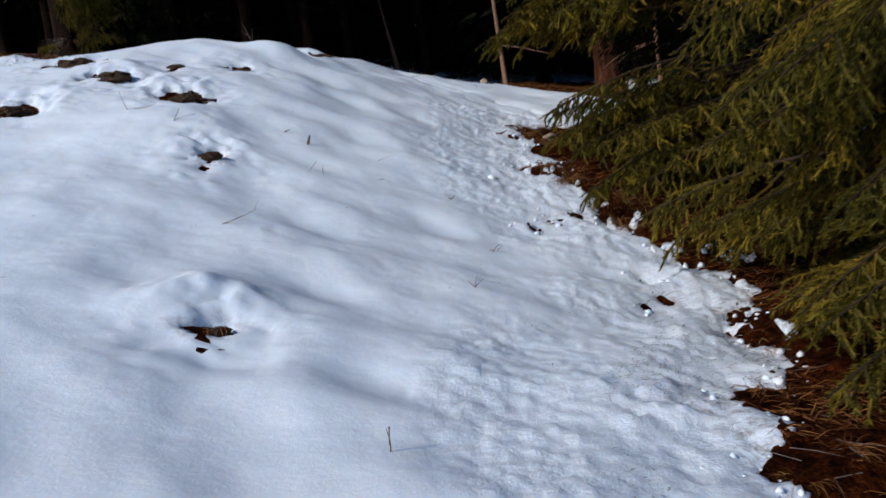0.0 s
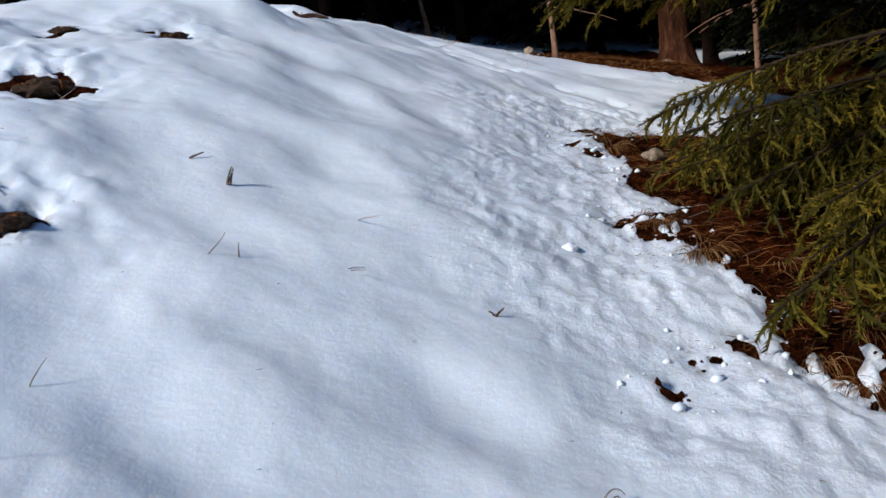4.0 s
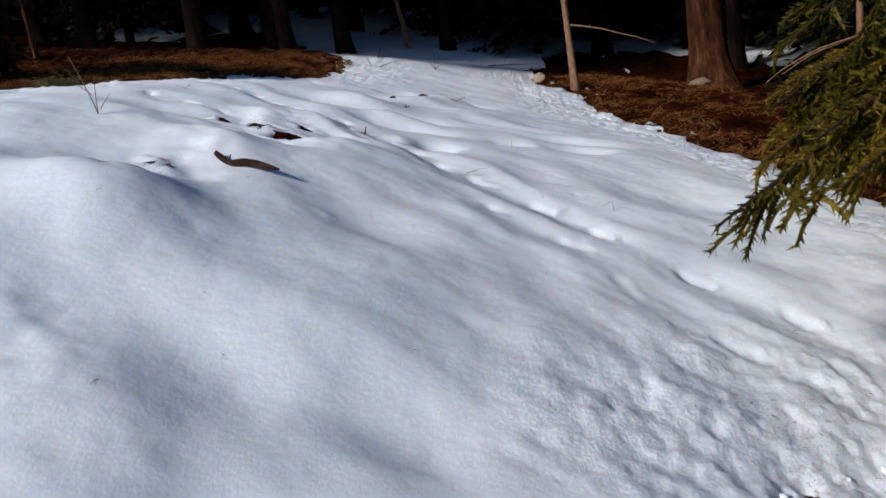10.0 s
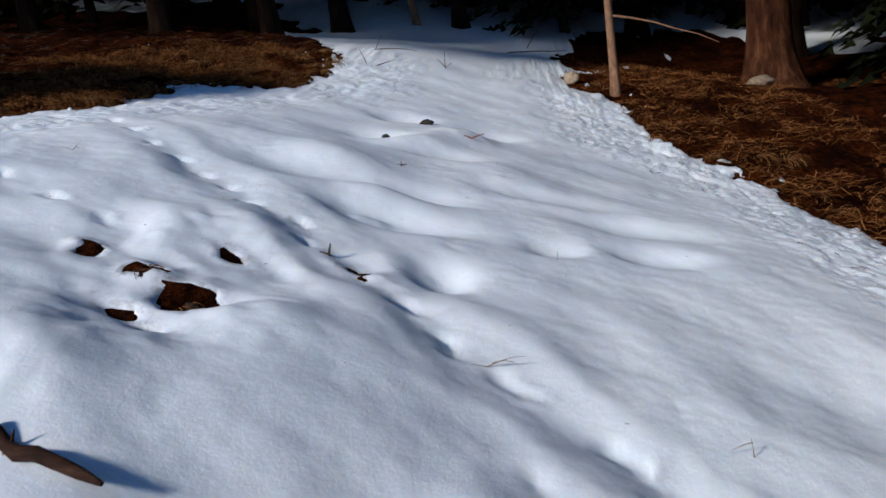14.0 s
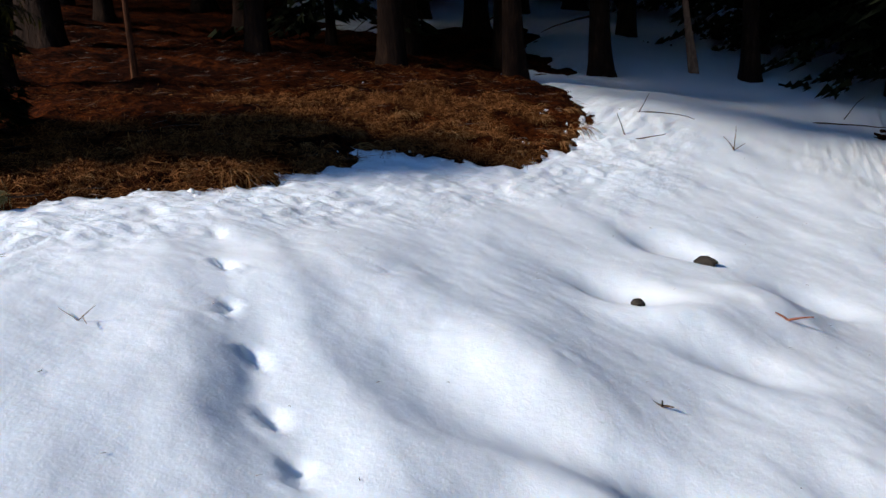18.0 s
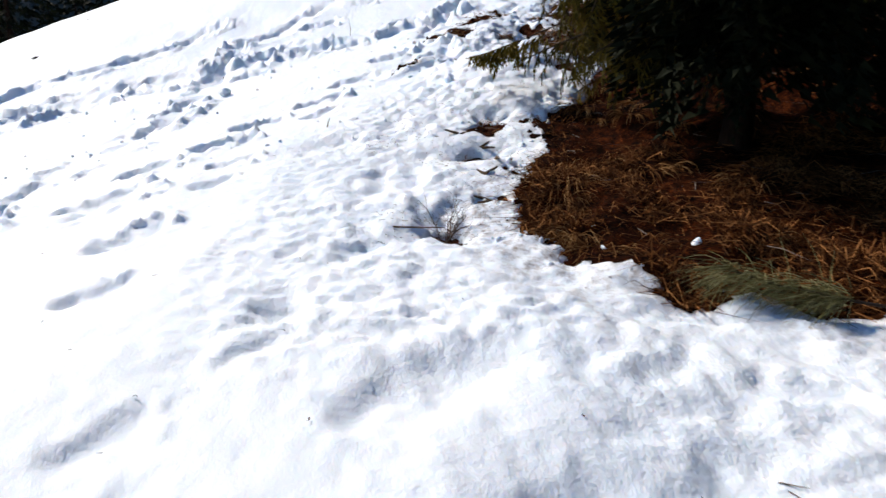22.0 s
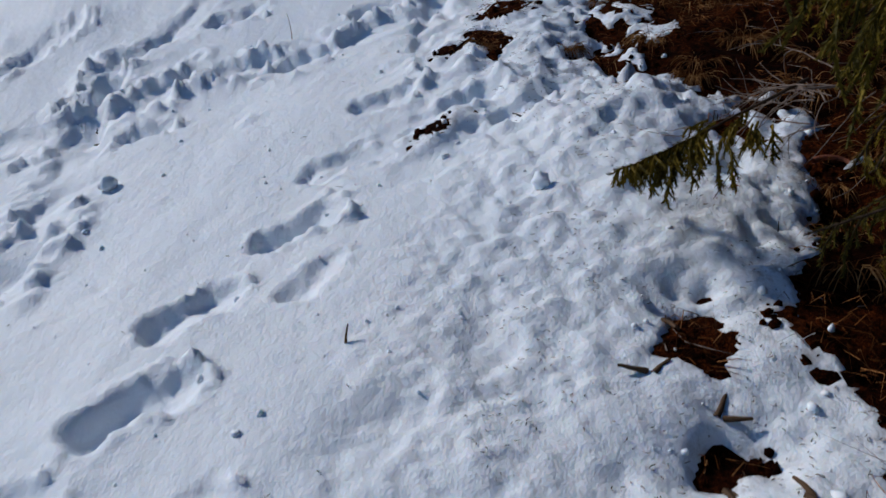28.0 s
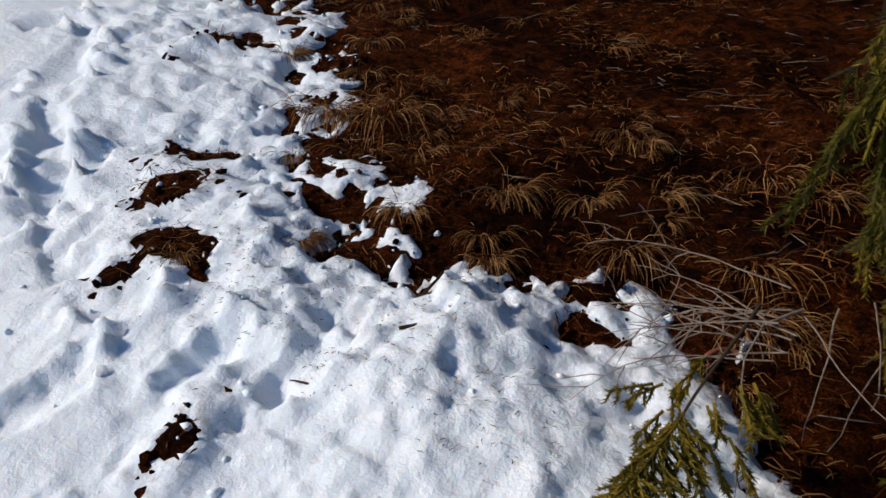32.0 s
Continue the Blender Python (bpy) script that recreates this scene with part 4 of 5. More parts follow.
def crown_mesh(height, low, reach, seed, layers=26, per=7, leaf=0.62):
    """A far spruce crown: drooping sprays of many small pointed leaves, with gaps."""
    rng = np.random.default_rng(seed)
    v = []
    for k in range(layers):
        u = k / (layers - 1)
        z = low + (height - low) * u ** 0.9
        r = reach * (1 - u) ** 0.8 + 0.15
        for b in range(per if u < 0.8 else 4):
            if rng.random() < 0.1:
                continue
            a = 2 * math.pi * (b + rng.random()) / per
            long = r * (0.65 + 0.5 * rng.random())
            d = np.array([math.cos(a), math.sin(a), 0])
            side = np.array([-math.sin(a), math.cos(a), 0])
            n = int((10 + 16 * long / reach) / leaf ** 1.3)
            w = rng.random(n) ** 0.7
            at = d * (w * long)[:, None] + side * (rng.normal(0, 0.22, n) * long * (1.1 - w))[:, None]
            at[:, 2] += z - 0.30 * long * w ** 1.5 + rng.normal(0, 0.06, n)
            size = (0.22 + 0.35 * rng.random(n)) * leaf
            way = d + side * rng.normal(0, 0.7, n)[:, None] + np.array([0, 0, -0.55])
            way /= np.linalg.norm(way, axis=1)[:, None]
            across = np.cross(way, rng.normal(0, 1, (n, 3)))
            across /= np.linalg.norm(across, axis=1)[:, None]
            v.append(np.stack([at - across * size[:, None] * 0.22, at + across * size[:, None] * 0.22, at + way * size[:, None]], 1).reshape(-1, 3))
    v = np.concatenate(v)
    return soup("crown", v, np.arange(len(v)).reshape(-1, 3))


def thing(name, x, y, z, label, category, group="", turn=0.0):
    ob = new(name)
    ob.matrix_basis = pose(x, y, z, 0, 0, turn)
    bpy.context.view_layer.update()
    return tagged(ob, label, category, group)


# ---------------------------------------------------------------- the near spruces
def near_spruce(x, y, z, height, radius, tips, label, seed, fill=(), crown_low=3.4, reach=2.2, lean=(0, 0), models=BRANCHES, inner=None, curtains=()):
    """A spruce whose low boughs sweep to the given tips: (x, y, z, height of the root over the foot)."""
    rng = np.random.default_rng(seed)
    tree = thing("spruce_tree", x, y, z, label, "tree", "spruces")
    me = trunk_mesh(height, radius, seed, lean=lean)
    part("trunk", me, SHADED_BARK, tree)
    part("crown", crown_mesh(height, crown_low, reach, seed, layers=24, per=8, leaf=0.4 if height > 4 else 0.16), SHADED_NEEDLES, tree, "dark dense upper crown")
    # inner shell added to close the gaps, coloured as dark as shade
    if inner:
        part("inner_crown", crown_mesh(crown_low + 0.6, inner[0], inner[1], seed + 9, layers=14, per=9, leaf=0.15), SHADED_NEEDLES, tree, "inner twigs with deep shade in their colour")
    for tx, ty, tz in curtains:
        add_branch(tree, (x, y, tz + 0.1), (tx, ty, tz), rng, CURTAINS, 0.0, 1.0)
    for tx, ty, tz, up in tips:
        add_branch(tree, (x + lean[0] * up, y + lean[1] * up, z + up), (tx, ty, tz), rng, models)
    for a0, a1, count, lo, hi, ra, rb in fill:
        for k in range(count):
            a = radians(a0 + (a1 - a0) * (k + rng.random()) / count)
            up = lo + (hi - lo) * rng.random()
            r = ra + (rb - ra) * rng.random()
            add_branch(tree, (x, y, z + up), (x + r * math.cos(a), y + r * math.sin(a), z + up - 0.12 - 0.25 * rng.random() * r), rng, models)
    return tree


# foot of the slope: two spruces whose boughs lie over the edge of the snow
near_spruce(2.9, 2.9, 0.25, 11.0, 0.15,
            ((1.30, 2.60, 1.62, 1.9), (1.45, 2.43, 0.90, 1.0), (1.30, 2.85, 1.50, 1.7), (1.42, 2.50, 1.80, 2.1), (1.60, 2.95, 1.35, 1.5), (1.9, 3.75, 0.80, 0.9), (1.75, 4.2, 1.05, 1.2),
             (1.29, 4.45, 1.09, 1.0), (1.49, 4.30, 1.01, 0.9), (1.61, 4.13, 0.97, 0.9), (1.49, 2.64, 0.79, 0.7), (1.52, 2.88, 0.82, 0.75), (1.33, 1.95, 0.78, 0.7), (1.42, 2.2, 0.9, 0.85), (1.7, 3.6, 1.0, 1.0),
             (1.42, 3.60, 1.95, 2.2), (1.5, 2.1, 1.3, 1.5), (1.55, 2.0, 1.8, 2.0), (1.35, 3.1, 2.0, 2.3), (1.6, 2.5, 2.2, 2.5), (1.7, 3.3, 0.75, 0.8), (1.55, 3.4, 1.45, 1.6)),
            "green spruce with drooping boughs beside the melting snow", 5, ((110, 250, 14, 0.5, 3.0, 1.2, 1.7), (-100, 100, 6, 0.8, 3.0, 1.2, 1.9)), inner=(0.6, 0.9))
near_spruce(3.1, 6.1, 1.05, 13.0, 0.17,
            ((0.90, 6.15, 1.68, 0.9), (1.10, 5.75, 1.74, 0.9), (1.06, 6.2, 1.45, 0.6), (0.98, 5.6, 1.85, 1.0), (1.44, 5.5, 1.55, 0.6), (1.0, 4.9, 2.45, 1.8), (1.5, 6.9, 1.85, 0.9), (1.9, 6.6, 1.6, 0.6),
             (0.95, 6.65, 1.88, 1.0), (1.0, 6.0, 1.67, 0.8), (1.09, 5.65, 1.54, 0.65), (1.03, 4.78, 1.27, 0.4), (1.58, 6.45, 1.68, 0.75), (1.45, 5.33, 1.36, 0.45),
             (1.75, 6.5, 1.85, 0.9), (1.05, 6.5, 1.72, 0.8), (1.3, 5.2, 1.35, 0.5), (1.35, 4.75, 1.25, 0.5), (1.25, 4.85, 1.6, 0.8), (1.3, 5.9, 1.6, 0.7), (1.6, 5.3, 1.2, 0.3)),
            "green spruce with low boughs lying over bare ground and snow", 6, ((130, 240, 5, 0.2, 1.0, 1.2, 1.9), (-120, 110, 7, 0.6, 3.0, 1.2, 2.2)), inner=(0.6, 1.0))
SPRUCE_OVER = near_spruce(3.3, 8.6, 1.25, 14.0, 0.18,
            ((0.49, 7.53, 2.70, 2.0), (0.74, 7.8, 2.84, 2.1), (0.78, 7.5, 2.92, 2.1), (0.85, 7.62, 2.92, 2.2), (0.8, 7.9, 3.0, 2.2), (1.0, 7.35, 2.82, 2.1), (1.05, 7.6, 2.7, 1.9), (1.2, 7.5, 2.95, 2.2), (0.75, 7.3, 2.80, 2.1), (0.9, 7.75, 2.85, 2.3), (0.9, 8.0, 3.2, 2.7), (1.2, 7.2, 3.1, 2.7), (1.3, 8.4, 3.0, 2.4), (1.15, 6.9, 3.3, 2.9), (1.5, 7.9, 2.6, 2.0), (1.7, 9.2, 3.0, 2.3),
             (0.9, 7.4, 3.5, 3.2), (1.2, 8.2, 3.6, 3.2)),
            "green spruce with boughs hanging over the snow slope", 7, ((140, 215, 18, 1.8, 3.6, 1.3, 2.2), (-130, 130, 7, 0.8, 3.5, 1.2, 2.2)), inner=(1.5, 1.4), models=FLAT)
# a bare grey branch of the last of them
h = Heap()
h.add(*tube(bend((0, 0, 0), (-0.93, -0.06, 0.16), 2.2, 12, np.random.default_rng(3), wander=0.35), np.linspace(0.016, 0.004, 13), 6))
for k in range(7):
    h.add(*tube(bend((-0.5 - 0.22 * k, -0.03 - 0.012 * k, 0.09 + 0.035 * k), (-0.8, 0.6 * (-1) ** k, 0.15), 0.25 + 0.05 * (k % 3), 5, np.random.default_rng(k), wander=0.4), np.linspace(0.005, 0.0015, 6), 4))
dry = part("dead_branch", h.mesh("dead_branch", PALE_BARK), None, SPRUCE_OVER, "bare pale dead branch")
dry.location = Vector((3.28, 8.3, 2.74)) - SPRUCE_OVER.location
# edge of the wood: spruces over the brown floor
near_spruce(-4.95, 11.95, 3.92, 2.05, 0.05,
            ((-5.62, 11.29, 4.82, 1.2), (-5.72, 11.24, 4.72, 1.1), (-5.69, 11.47, 4.42, 0.9), (-5.6, 11.4, 4.22, 0.8), (-5.5, 11.25, 5.0, 1.5),
             (-5.42, 11.10, 4.30, 0.7), (-5.52, 11.32, 4.45, 0.8), (-5.3, 11.2, 4.5, 0.9), (-5.0, 11.2, 4.3, 0.7), (-5.55, 11.2, 5.1, 1.6), (-5.3, 11.15, 4.8, 1.3), (-5.2, 11.2, 5.2, 1.7), (-5.75, 11.5, 5.2, 1.6),
             (-5.85, 11.6, 4.9, 1.3), (-6.0, 11.75, 5.2, 1.6), (-5.5, 11.4, 4.15, 0.6), (-4.8, 11.2, 4.6, 1.0), (-4.7, 11.25, 5.0, 1.4), (-5.5, 11.32, 4.55, 1.8), (-5.58, 11.35, 4.35, 1.7), (-5.45, 11.28, 4.4, 1.6), (-5.38, 11.22, 4.6, 1.9), (-5.66, 11.36, 4.65, 1.8), (-5.3, 11.3, 4.2, 1.5)),
            "young spruce with hanging boughs at the edge of the brown floor", 8, ((20, 150, 8, 0.8, 2.4, 0.7, 1.0), (290, 350, 4, 1.0, 2.2, 0.6, 0.9)), crown_low=1.5, reach=0.6, models=FINE, inner=(0.5, 0.55),
            curtains=((-5.72, 11.22, 5.05), (-5.62, 11.12, 5.20), (-5.50, 10.98, 5.12), (-5.42, 11.05, 4.95), (-5.68, 11.42, 4.80), (-5.48, 11.22, 4.75), (-5.36, 10.95, 5.0), (-5.55, 11.3, 5.35), (-5.40, 11.1, 5.4), (-5.25, 11.0, 5.2), (-5.2, 11.1, 4.85)))
near_spruce(-6.0, 13.4, 4.3, 6.0, 0.085, (),
            "dark spruce trunk with few thin boughs on brown floor", 19, ((0, 360, 4, 1.6, 2.6, 0.6, 0.9),), crown_low=4.4, reach=0.5)
near_spruce(-7.9, 15.4, 4.85, 15.0, 0.2, ((-8.3, 13.9, 6.2, 2.0), (-7.3, 14.0, 6.0, 1.8)),
            "tall spruce in the shade of the wood", 9, ((180, 360, 9, 1.6, 3.4, 1.3, 2.2), (0, 180, 6, 1.6, 3.4, 1.2, 2.0)))


# ---------------------------------------------------------------- the wood behind
def plain_tree(seed, height, radius, low, reach):
    tree = thing("spruce_tree", 0, 0, -60, "dark spruce standing in the shaded wood", "tree", "trees of the wood")
    # trunk and crown both carry the shade of the wood in their colour
    part("trunk", trunk_mesh(height, radius, seed, dead=10, tall_steps=12, sides=9), SHADED_BARK, tree)
    part("crown", crown_mesh(height, low, reach, seed), SHADED_NEEDLES, tree)
    return tree


MODELS = [plain_tree(40, 17, 0.15, 3.6, 2.9), plain_tree(41, 20, 0.19, 4.2, 3.2), plain_tree(42, 14, 0.12, 2.8, 2.5), plain_tree(43, 9, 0.08, 0.7, 1.8)]
PLACES = []
rng = np.random.default_rng(77)
# first row: trunks that stand out beyond the brown floor
for x, y, k in ((-12.2, 22.0, 0), (-10.4, 21.0, 2), (-8.9, 20.2, 0), (-6.6, 19.2, 1), (-7.2, 23.5, 1), (-5.4, 22.0, 1), (-10.0, 16.5, 1), (-12.5, 15.5, 1), (-15.5, 17.5, 0), (-9.6, 17.9, 2),
                # unseen trees added to shade the ground and darken the background
                (-3.4, 17.9, 2), (-4.6, 17.2, 2), (-5.2, 18.9, 0), (-2.9, 20.2, 2), (-1.0, 21.6, 2), (0.9, 22.2, 3), (2.3, 22.8, 0), (4.8, 21.5, 2), (5.9, 18.6, 3), (-6.2, 16.9, 2), (-4.1, 19.8, 1)):
    PLACES.append((x, y, k))
for k in range(1500):
    x, y = rng.uniform(-26, 24), rng.uniform(17, 44)
    if len(PLACES) >= 230:
        break
    if y < 24 and -7.5 < x < 6.5:
        continue
    if x < -12 and 24 < y < 44 and rng.random() < 0.6:
        continue
    if min(math.hypot(x - px, y - py) for px, py, *_ in PLACES) > 1.9:
        PLACES.append((x, y, 3 if y > 28 else int(rng.integers(4))))
for x, y in ((-0.9, 24.5), (2.0, 25.5), (4.6, 24.2), (0.6, 27.0), (6.8, 21.5), (7.5, 17.5), (8.0, 14.0), (7.2, 11.0), (6.6, 8.2), (6.4, 5.0), (6.2, 2.0), (9.5, 9.5), (9.3, 4.0), (10.5, 15.5), (9.4, 19.5), (12, 12), (12, 6)):
    PLACES.append((x, y, int(rng.integers(4))))
for n, (x, y, k) in enumerate(PLACES):
    s = float(rng.uniform(0.85, 1.15))
    m = pose(x, y, at_hill(x, y) - 0.05, 0, 0, float(rng.uniform(0, 360))) @ Matrix.Scale(s, 4)
    if n < len(MODELS):
        k = n
        MODELS[n].matrix_basis = m
    else:
        t = copy_thing(MODELS[k], m)
        t.scale = (s, s, s)

# the far wood down the western slope
FAR = []
for k in range(400):
    a = radians(rng.uniform(84, 132))
    d = rng.uniform(40, 72)
    x, y = -3 - d * math.sin(a), 10 + d * math.cos(a)
    if len(FAR) < 80 and (not FAR or min(math.hypot(x - px, y - py) for px, py in FAR) > 2.0):
        FAR.append((x, y))
for x, y in FAR:
    s = float(rng.uniform(0.9, 1.4))
    t = copy_thing(MODELS[int(rng.integers(4))], pose(x, y, at_hill(x, y), 0, 0, float(rng.uniform(0, 360))))
    t.scale = (s, s, s)
    t["label"], t["group"] = "dark spruce on the far side of the slope", "far spruces"


# ---------------------------------------------------------------- single trunks and poles
def lone_trunk(name, x, y, z, height, radius, lean, mat, label, category, flare=1.3, crown=None, seed=1):
    ob = thing(name, x, y, z, label, category)
    part("trunk", trunk_mesh(height, radius, seed, flare=flare, lean=lean, dead=3 if crown else 0, tall_steps=10), mat, ob)
    if crown:
        part("crown", crown_mesh(height, *crown, seed), SHADED_NEEDLES, ob)
    return ob


lone_trunk("old_spruce", 3.55, 18.9, 2.45, 22, 0.31, (0, 0), BARK, "thick old spruce trunk with flared mossy roots", "tree", 2.1, (3.4, 3.2), 61)
lone_trunk("young_tree", 0.98, 16.15, at_hill(0.98, 16.15), 7.5, 0.047, (-0.01, 0), PALE_BARK, "slender young tree with pale bark at the snow's edge", "tree", 1.25, (4.5, 1.2), 62)
lone_trunk("young_tree", 3.5, 13.3, 1.72, 4.6, 0.045, (0.02, 0), PALE_BARK, "thin pale young trunk beyond the snow brink", "tree", 1.2, (3.2, 0.7), 63)
lone_trunk("young_tree", -5.48, 14.22, at_hill(-5.48, 14.22), 4.0, 0.026, (-0.03, 0.02), BARK, "thin bare sapling standing on brown forest floor", "tree", 1.2, None, 64)
lone_trunk("wooden_post", -1.77, 21.4, at_hill(-1.77, 21.4), 2.2, 0.075, (-0.12, 0), PALE_BARK, "leaning weathered wooden post in the shaded wood", "post", 1.0, None, 65)
lone_trunk("young_tree", -4.6, 21.2, at_hill(-4.6, 21.2), 4.0, 0.05, (0.01, 0), PALE_BARK, "thin bare trunk in the shaded wood", "tree", 1.1, None, 66)


# ---------------------------------------------------------------- stones, sticks and stalks
def surface(x, y):
    """Height of the top of the land, snow or soil."""
    a, b = np.array([float(x)]), np.array([float(y)])
    return max(float(snow_height(a, b)[0][0]), float(soil_height(a, b)[0][0]))


def rock(name, x, y, size, mat, label, seed, sink=0.3, category="stone"):
    rng = np.random.default_rng(seed)
    bm = bmesh.new()
    bmesh.ops.create_icosphere(bm, subdivisions=3, radius=1)
    for v in bm.verts:
        n = noise.noise(v.co * 1.3 + Vector((seed, 0, 0))) * 0.35 + noise.noise(v.co * 3.5 + Vector((0, seed, 0))) * 0.12
        v.co = v.co * (1 + n)
        v.co = Vector((v.co.x * size[0], v.co.y * size[1], v.co.z * size[2]))
    for f in bm.faces:
        f.smooth = True
    ob = part(name, bm, mat)
    ob.matrix_basis = pose(x, y, surface(x, y) + size[2] * (1 - 2 * sink), 0, 0, float(rng.uniform(0, 360)))
    return tagged(ob, label, category)


rock("stone", 1.03, 6.72, (0.065, 0.05, 0.045), STONE, "pale rounded stone on bare brown ground", 3)
rock("stone", -0.89, 13.28, (0.055, 0.035, 0.03), DARK_STONE, "dark stone melting out of the snow", 4)
rock("stone", -1.07, 12.34, (0.04, 0.028, 0.02), DARK_STONE, "small dark stone sunk in a hollow of the snow", 14)
rock("stone", 0.52, 16.6, (0.12, 0.08, 0.085), STONE, "pale broken stone at the snow's edge", 5)
rock("stone", 3.15, 18.1, (0.18, 0.13, 0.09), STONE, "pale stone beside the old spruce roots", 6)
rock("snowball", -6.31, 10.92, (0.029, 0.027, 0.027), SNOW, "small loose ball of snow", 7, 0.1, "snow lump")
rock("snowball", -7.52, 9.53, (0.035, 0.03, 0.03), SNOW, "small loose ball of snow beside a footprint", 8, 0.1, "snow lump")
rock("snowball", -5.55, 8.75, (0.06, 0.05, 0.05), SNOW, "loose lump of snow beside a trodden track", 9, 0.1, "snow lump")
rock("snowball", 0.47, 5.4, (0.03, 0.026, 0.026), SNOW, "loose lump of old snow on the slope", 10, 0.4, "snow lump")

# tussocks in the melted hollows
SPOTS = [s for s in BARE if s[2] >= 0.05 and s[0] > -4]
for n, (x, y, r) in enumerate(SPOTS):
    gx, gy = np.array([x]), np.array([y])
    top = max(at_hill(x, y) - 0.05, float(soil_height(gx, gy)[0][0])) - (0.0 if y < 8 else 0.025)
    base = thing("tussock", x, y, top, "tussock of dead grass and dark soil melting out of the snow", "tussock", "tussocks in the snow")
    bm = bmesh.new()
    bmesh.ops.create_icosphere(bm, subdivisions=3, radius=1)
    for v in bm.verts:
        k = 1 + noise.noise(v.co * 2.2 + Vector((n * 3.1, 0, 0))) * 0.4 + noise.noise(v.co * 6 + Vector((0, n, 0))) * 0.2
        v.co = Vector((v.co.x * k * r * 0.95, v.co.y * k * r * 0.85, v.co.z * k * r * 0.42 - 0.01))
    part("soil", bm, SOIL, base)
    rng = np.random.default_rng(n + 200)
    h = Heap()
    for k in range(int(30 + 500 * r)):
        a, d = rng.random() * 2 * math.pi, r * 0.8 * math.sqrt(rng.random())
        line = bend((d * math.cos(a), d * math.sin(a), r * 0.22), (rng.normal(0, 0.8), rng.normal(-0.4, 0.8), 0.35), 0.03 + 0.05 * rng.random(), 3, rng, sag=2.2)
        h.add(*tube(line, (0.0016, 0.0014, 0.001, 0.0004), 3))
    part("grass", h.mesh("grass", DRY_GRASS), None, base)


def stalk(name, x, y, lines, mat, label, category, seed, thick=0.0022, lift=0.0, sag=0.2):
    """A stalk or twig of several lines: (dx, dy, dz of the start, direction, length)."""
    rng = np.random.default_rng(seed)
    h = Heap()
    for start, way, long in lines:
        line = bend(start, way, long, 7, rng, sag=sag, wander=0.18)
        h.add(*tube(line, np.linspace(thick, thick * 0.45, 8) * (0.75 + long), 5))
    ob = part(name, h.mesh(name, mat), None)
    ob.matrix_basis = pose(x, y, surface(x, y) + lift)
    return tagged(ob, label, category)


# the broken branch on the snow
rng = np.random.default_rng(9)
h = Heap()
line = np.array([(-0.17, 0.05, 0.085), (-0.15, 0.045, 0.062), (-0.115, 0.03, 0.036), (-0.07, 0.015, 0.028), (-0.02, 0.005, 0.035), (0.04, -0.005, 0.028), (0.10, -0.015, 0.014), (0.155, -0.02, -0.004)])
tilt = (surface(-1.10, 8.54) - surface(-1.43, 8.60)) / 0.33
tilt = 0.28 * tilt
line[:, 2] += tilt * line[:, 0]
h.add(*tube(line + rng.normal(0, 0.002, line.shape), (0.012, 0.0145, 0.0165, 0.019, 0.0175, 0.0165, 0.014, 0.006), 9))
fallen = part("broken_branch", h.mesh("broken_branch", DEAD_WOOD), None)
fallen.matrix_basis = pose(-1.26, 8.565, surface(-1.26, 8.565) - 0.008, 0, 0, -8)
tagged(fallen, "dark broken branch with rough bark lying on the snow", "branch")
h = Heap()
h.add(*tube(bend((-0.10, 0.03, 0.04 - 0.1 * tilt), (0.2, 0.3, 0.8), 0.035, 3, rng), (0.005, 0.004, 0.003, 0.001), 5))
part("stub", h.mesh("stub", DEAD_WOOD), None, fallen)
h = Heap()
h.add(*tube(bend((-0.10, 0.02, 0.035 - 0.1 * tilt), (-0.2, -0.4, -0.3), 0.03, 3, rng), (0.007, 0.005, 0.004, 0.001), 5))
part("stub", h.mesh("stub", DEAD_WOOD), None, fallen)

UP = (0, 0, 0)
stalk("grass_stem", 0.43, 4.03, [(UP, (0.25, 0.1, 0.9), 0.09), (UP, (-0.2, 0, 0.7), 0.05), ((0.02, 0, 0), (0.3, 0.1, 0.8), 0.05)], TWIG, "dry grass blades arching over a hollow of the snow", "stem", 50, 0.003, sag=2.6)
stalk("dead_leaf", -0.95, 5.22, [(UP, (0.5, 0.2, 0.25), 0.06)], TWIG, "pale dry leaf lying on the snow", "leaf", 51, 0.007)
stalk("grass_stem", -1.58, 5.45, [(UP, (0.7, -0.3, 0.25), 0.14), ((0.02, 0, 0), (-0.4, 0.2, 0.6), 0.06)], TWIG, "dry forked stem bent over the snow", "stem", 52, 0.003)
stalk("grass_stem", -0.6, 4.69, [(UP, (0.1, 0, 0.9), 0.05)], TWIG, "short dry stem standing in the snow", "stem", 53, 0.004)
stalk("dead_leaf", 0.19, 4.75, [(UP, (0.5, 0.1, 0.4), 0.04), (UP, (-0.4, 0.2, 0.4), 0.03)], DEBRIS, "curled brown leaf on the granular snow", "leaf", 54, 0.006)
stalk("dead_stalk", -2.2, 9.15, [(UP, (-0.25, 0, 1), 0.34), ((-0.01, 0, 0.1), (-0.7, 0.1, 0.8), 0.16), (UP, (0.05, 0.1, 1), 0.2), ((0.02, 0, 0.02), (0.4, 0, 0.6), 0.1)], TWIG, "thin dead weed stalk standing in the snow", "stalk", 1, 0.003)
stalk("dead_twig", -2.36, 10.78, [(UP, (0.4, 0.1, 0.3), 0.07), (UP, (-0.5, 0, 0.25), 0.08), ((0.02, 0, 0.015), (0.6, -0.3, -0.2), 0.05)], TWIG, "small forked twig on the snow", "twig", 2)
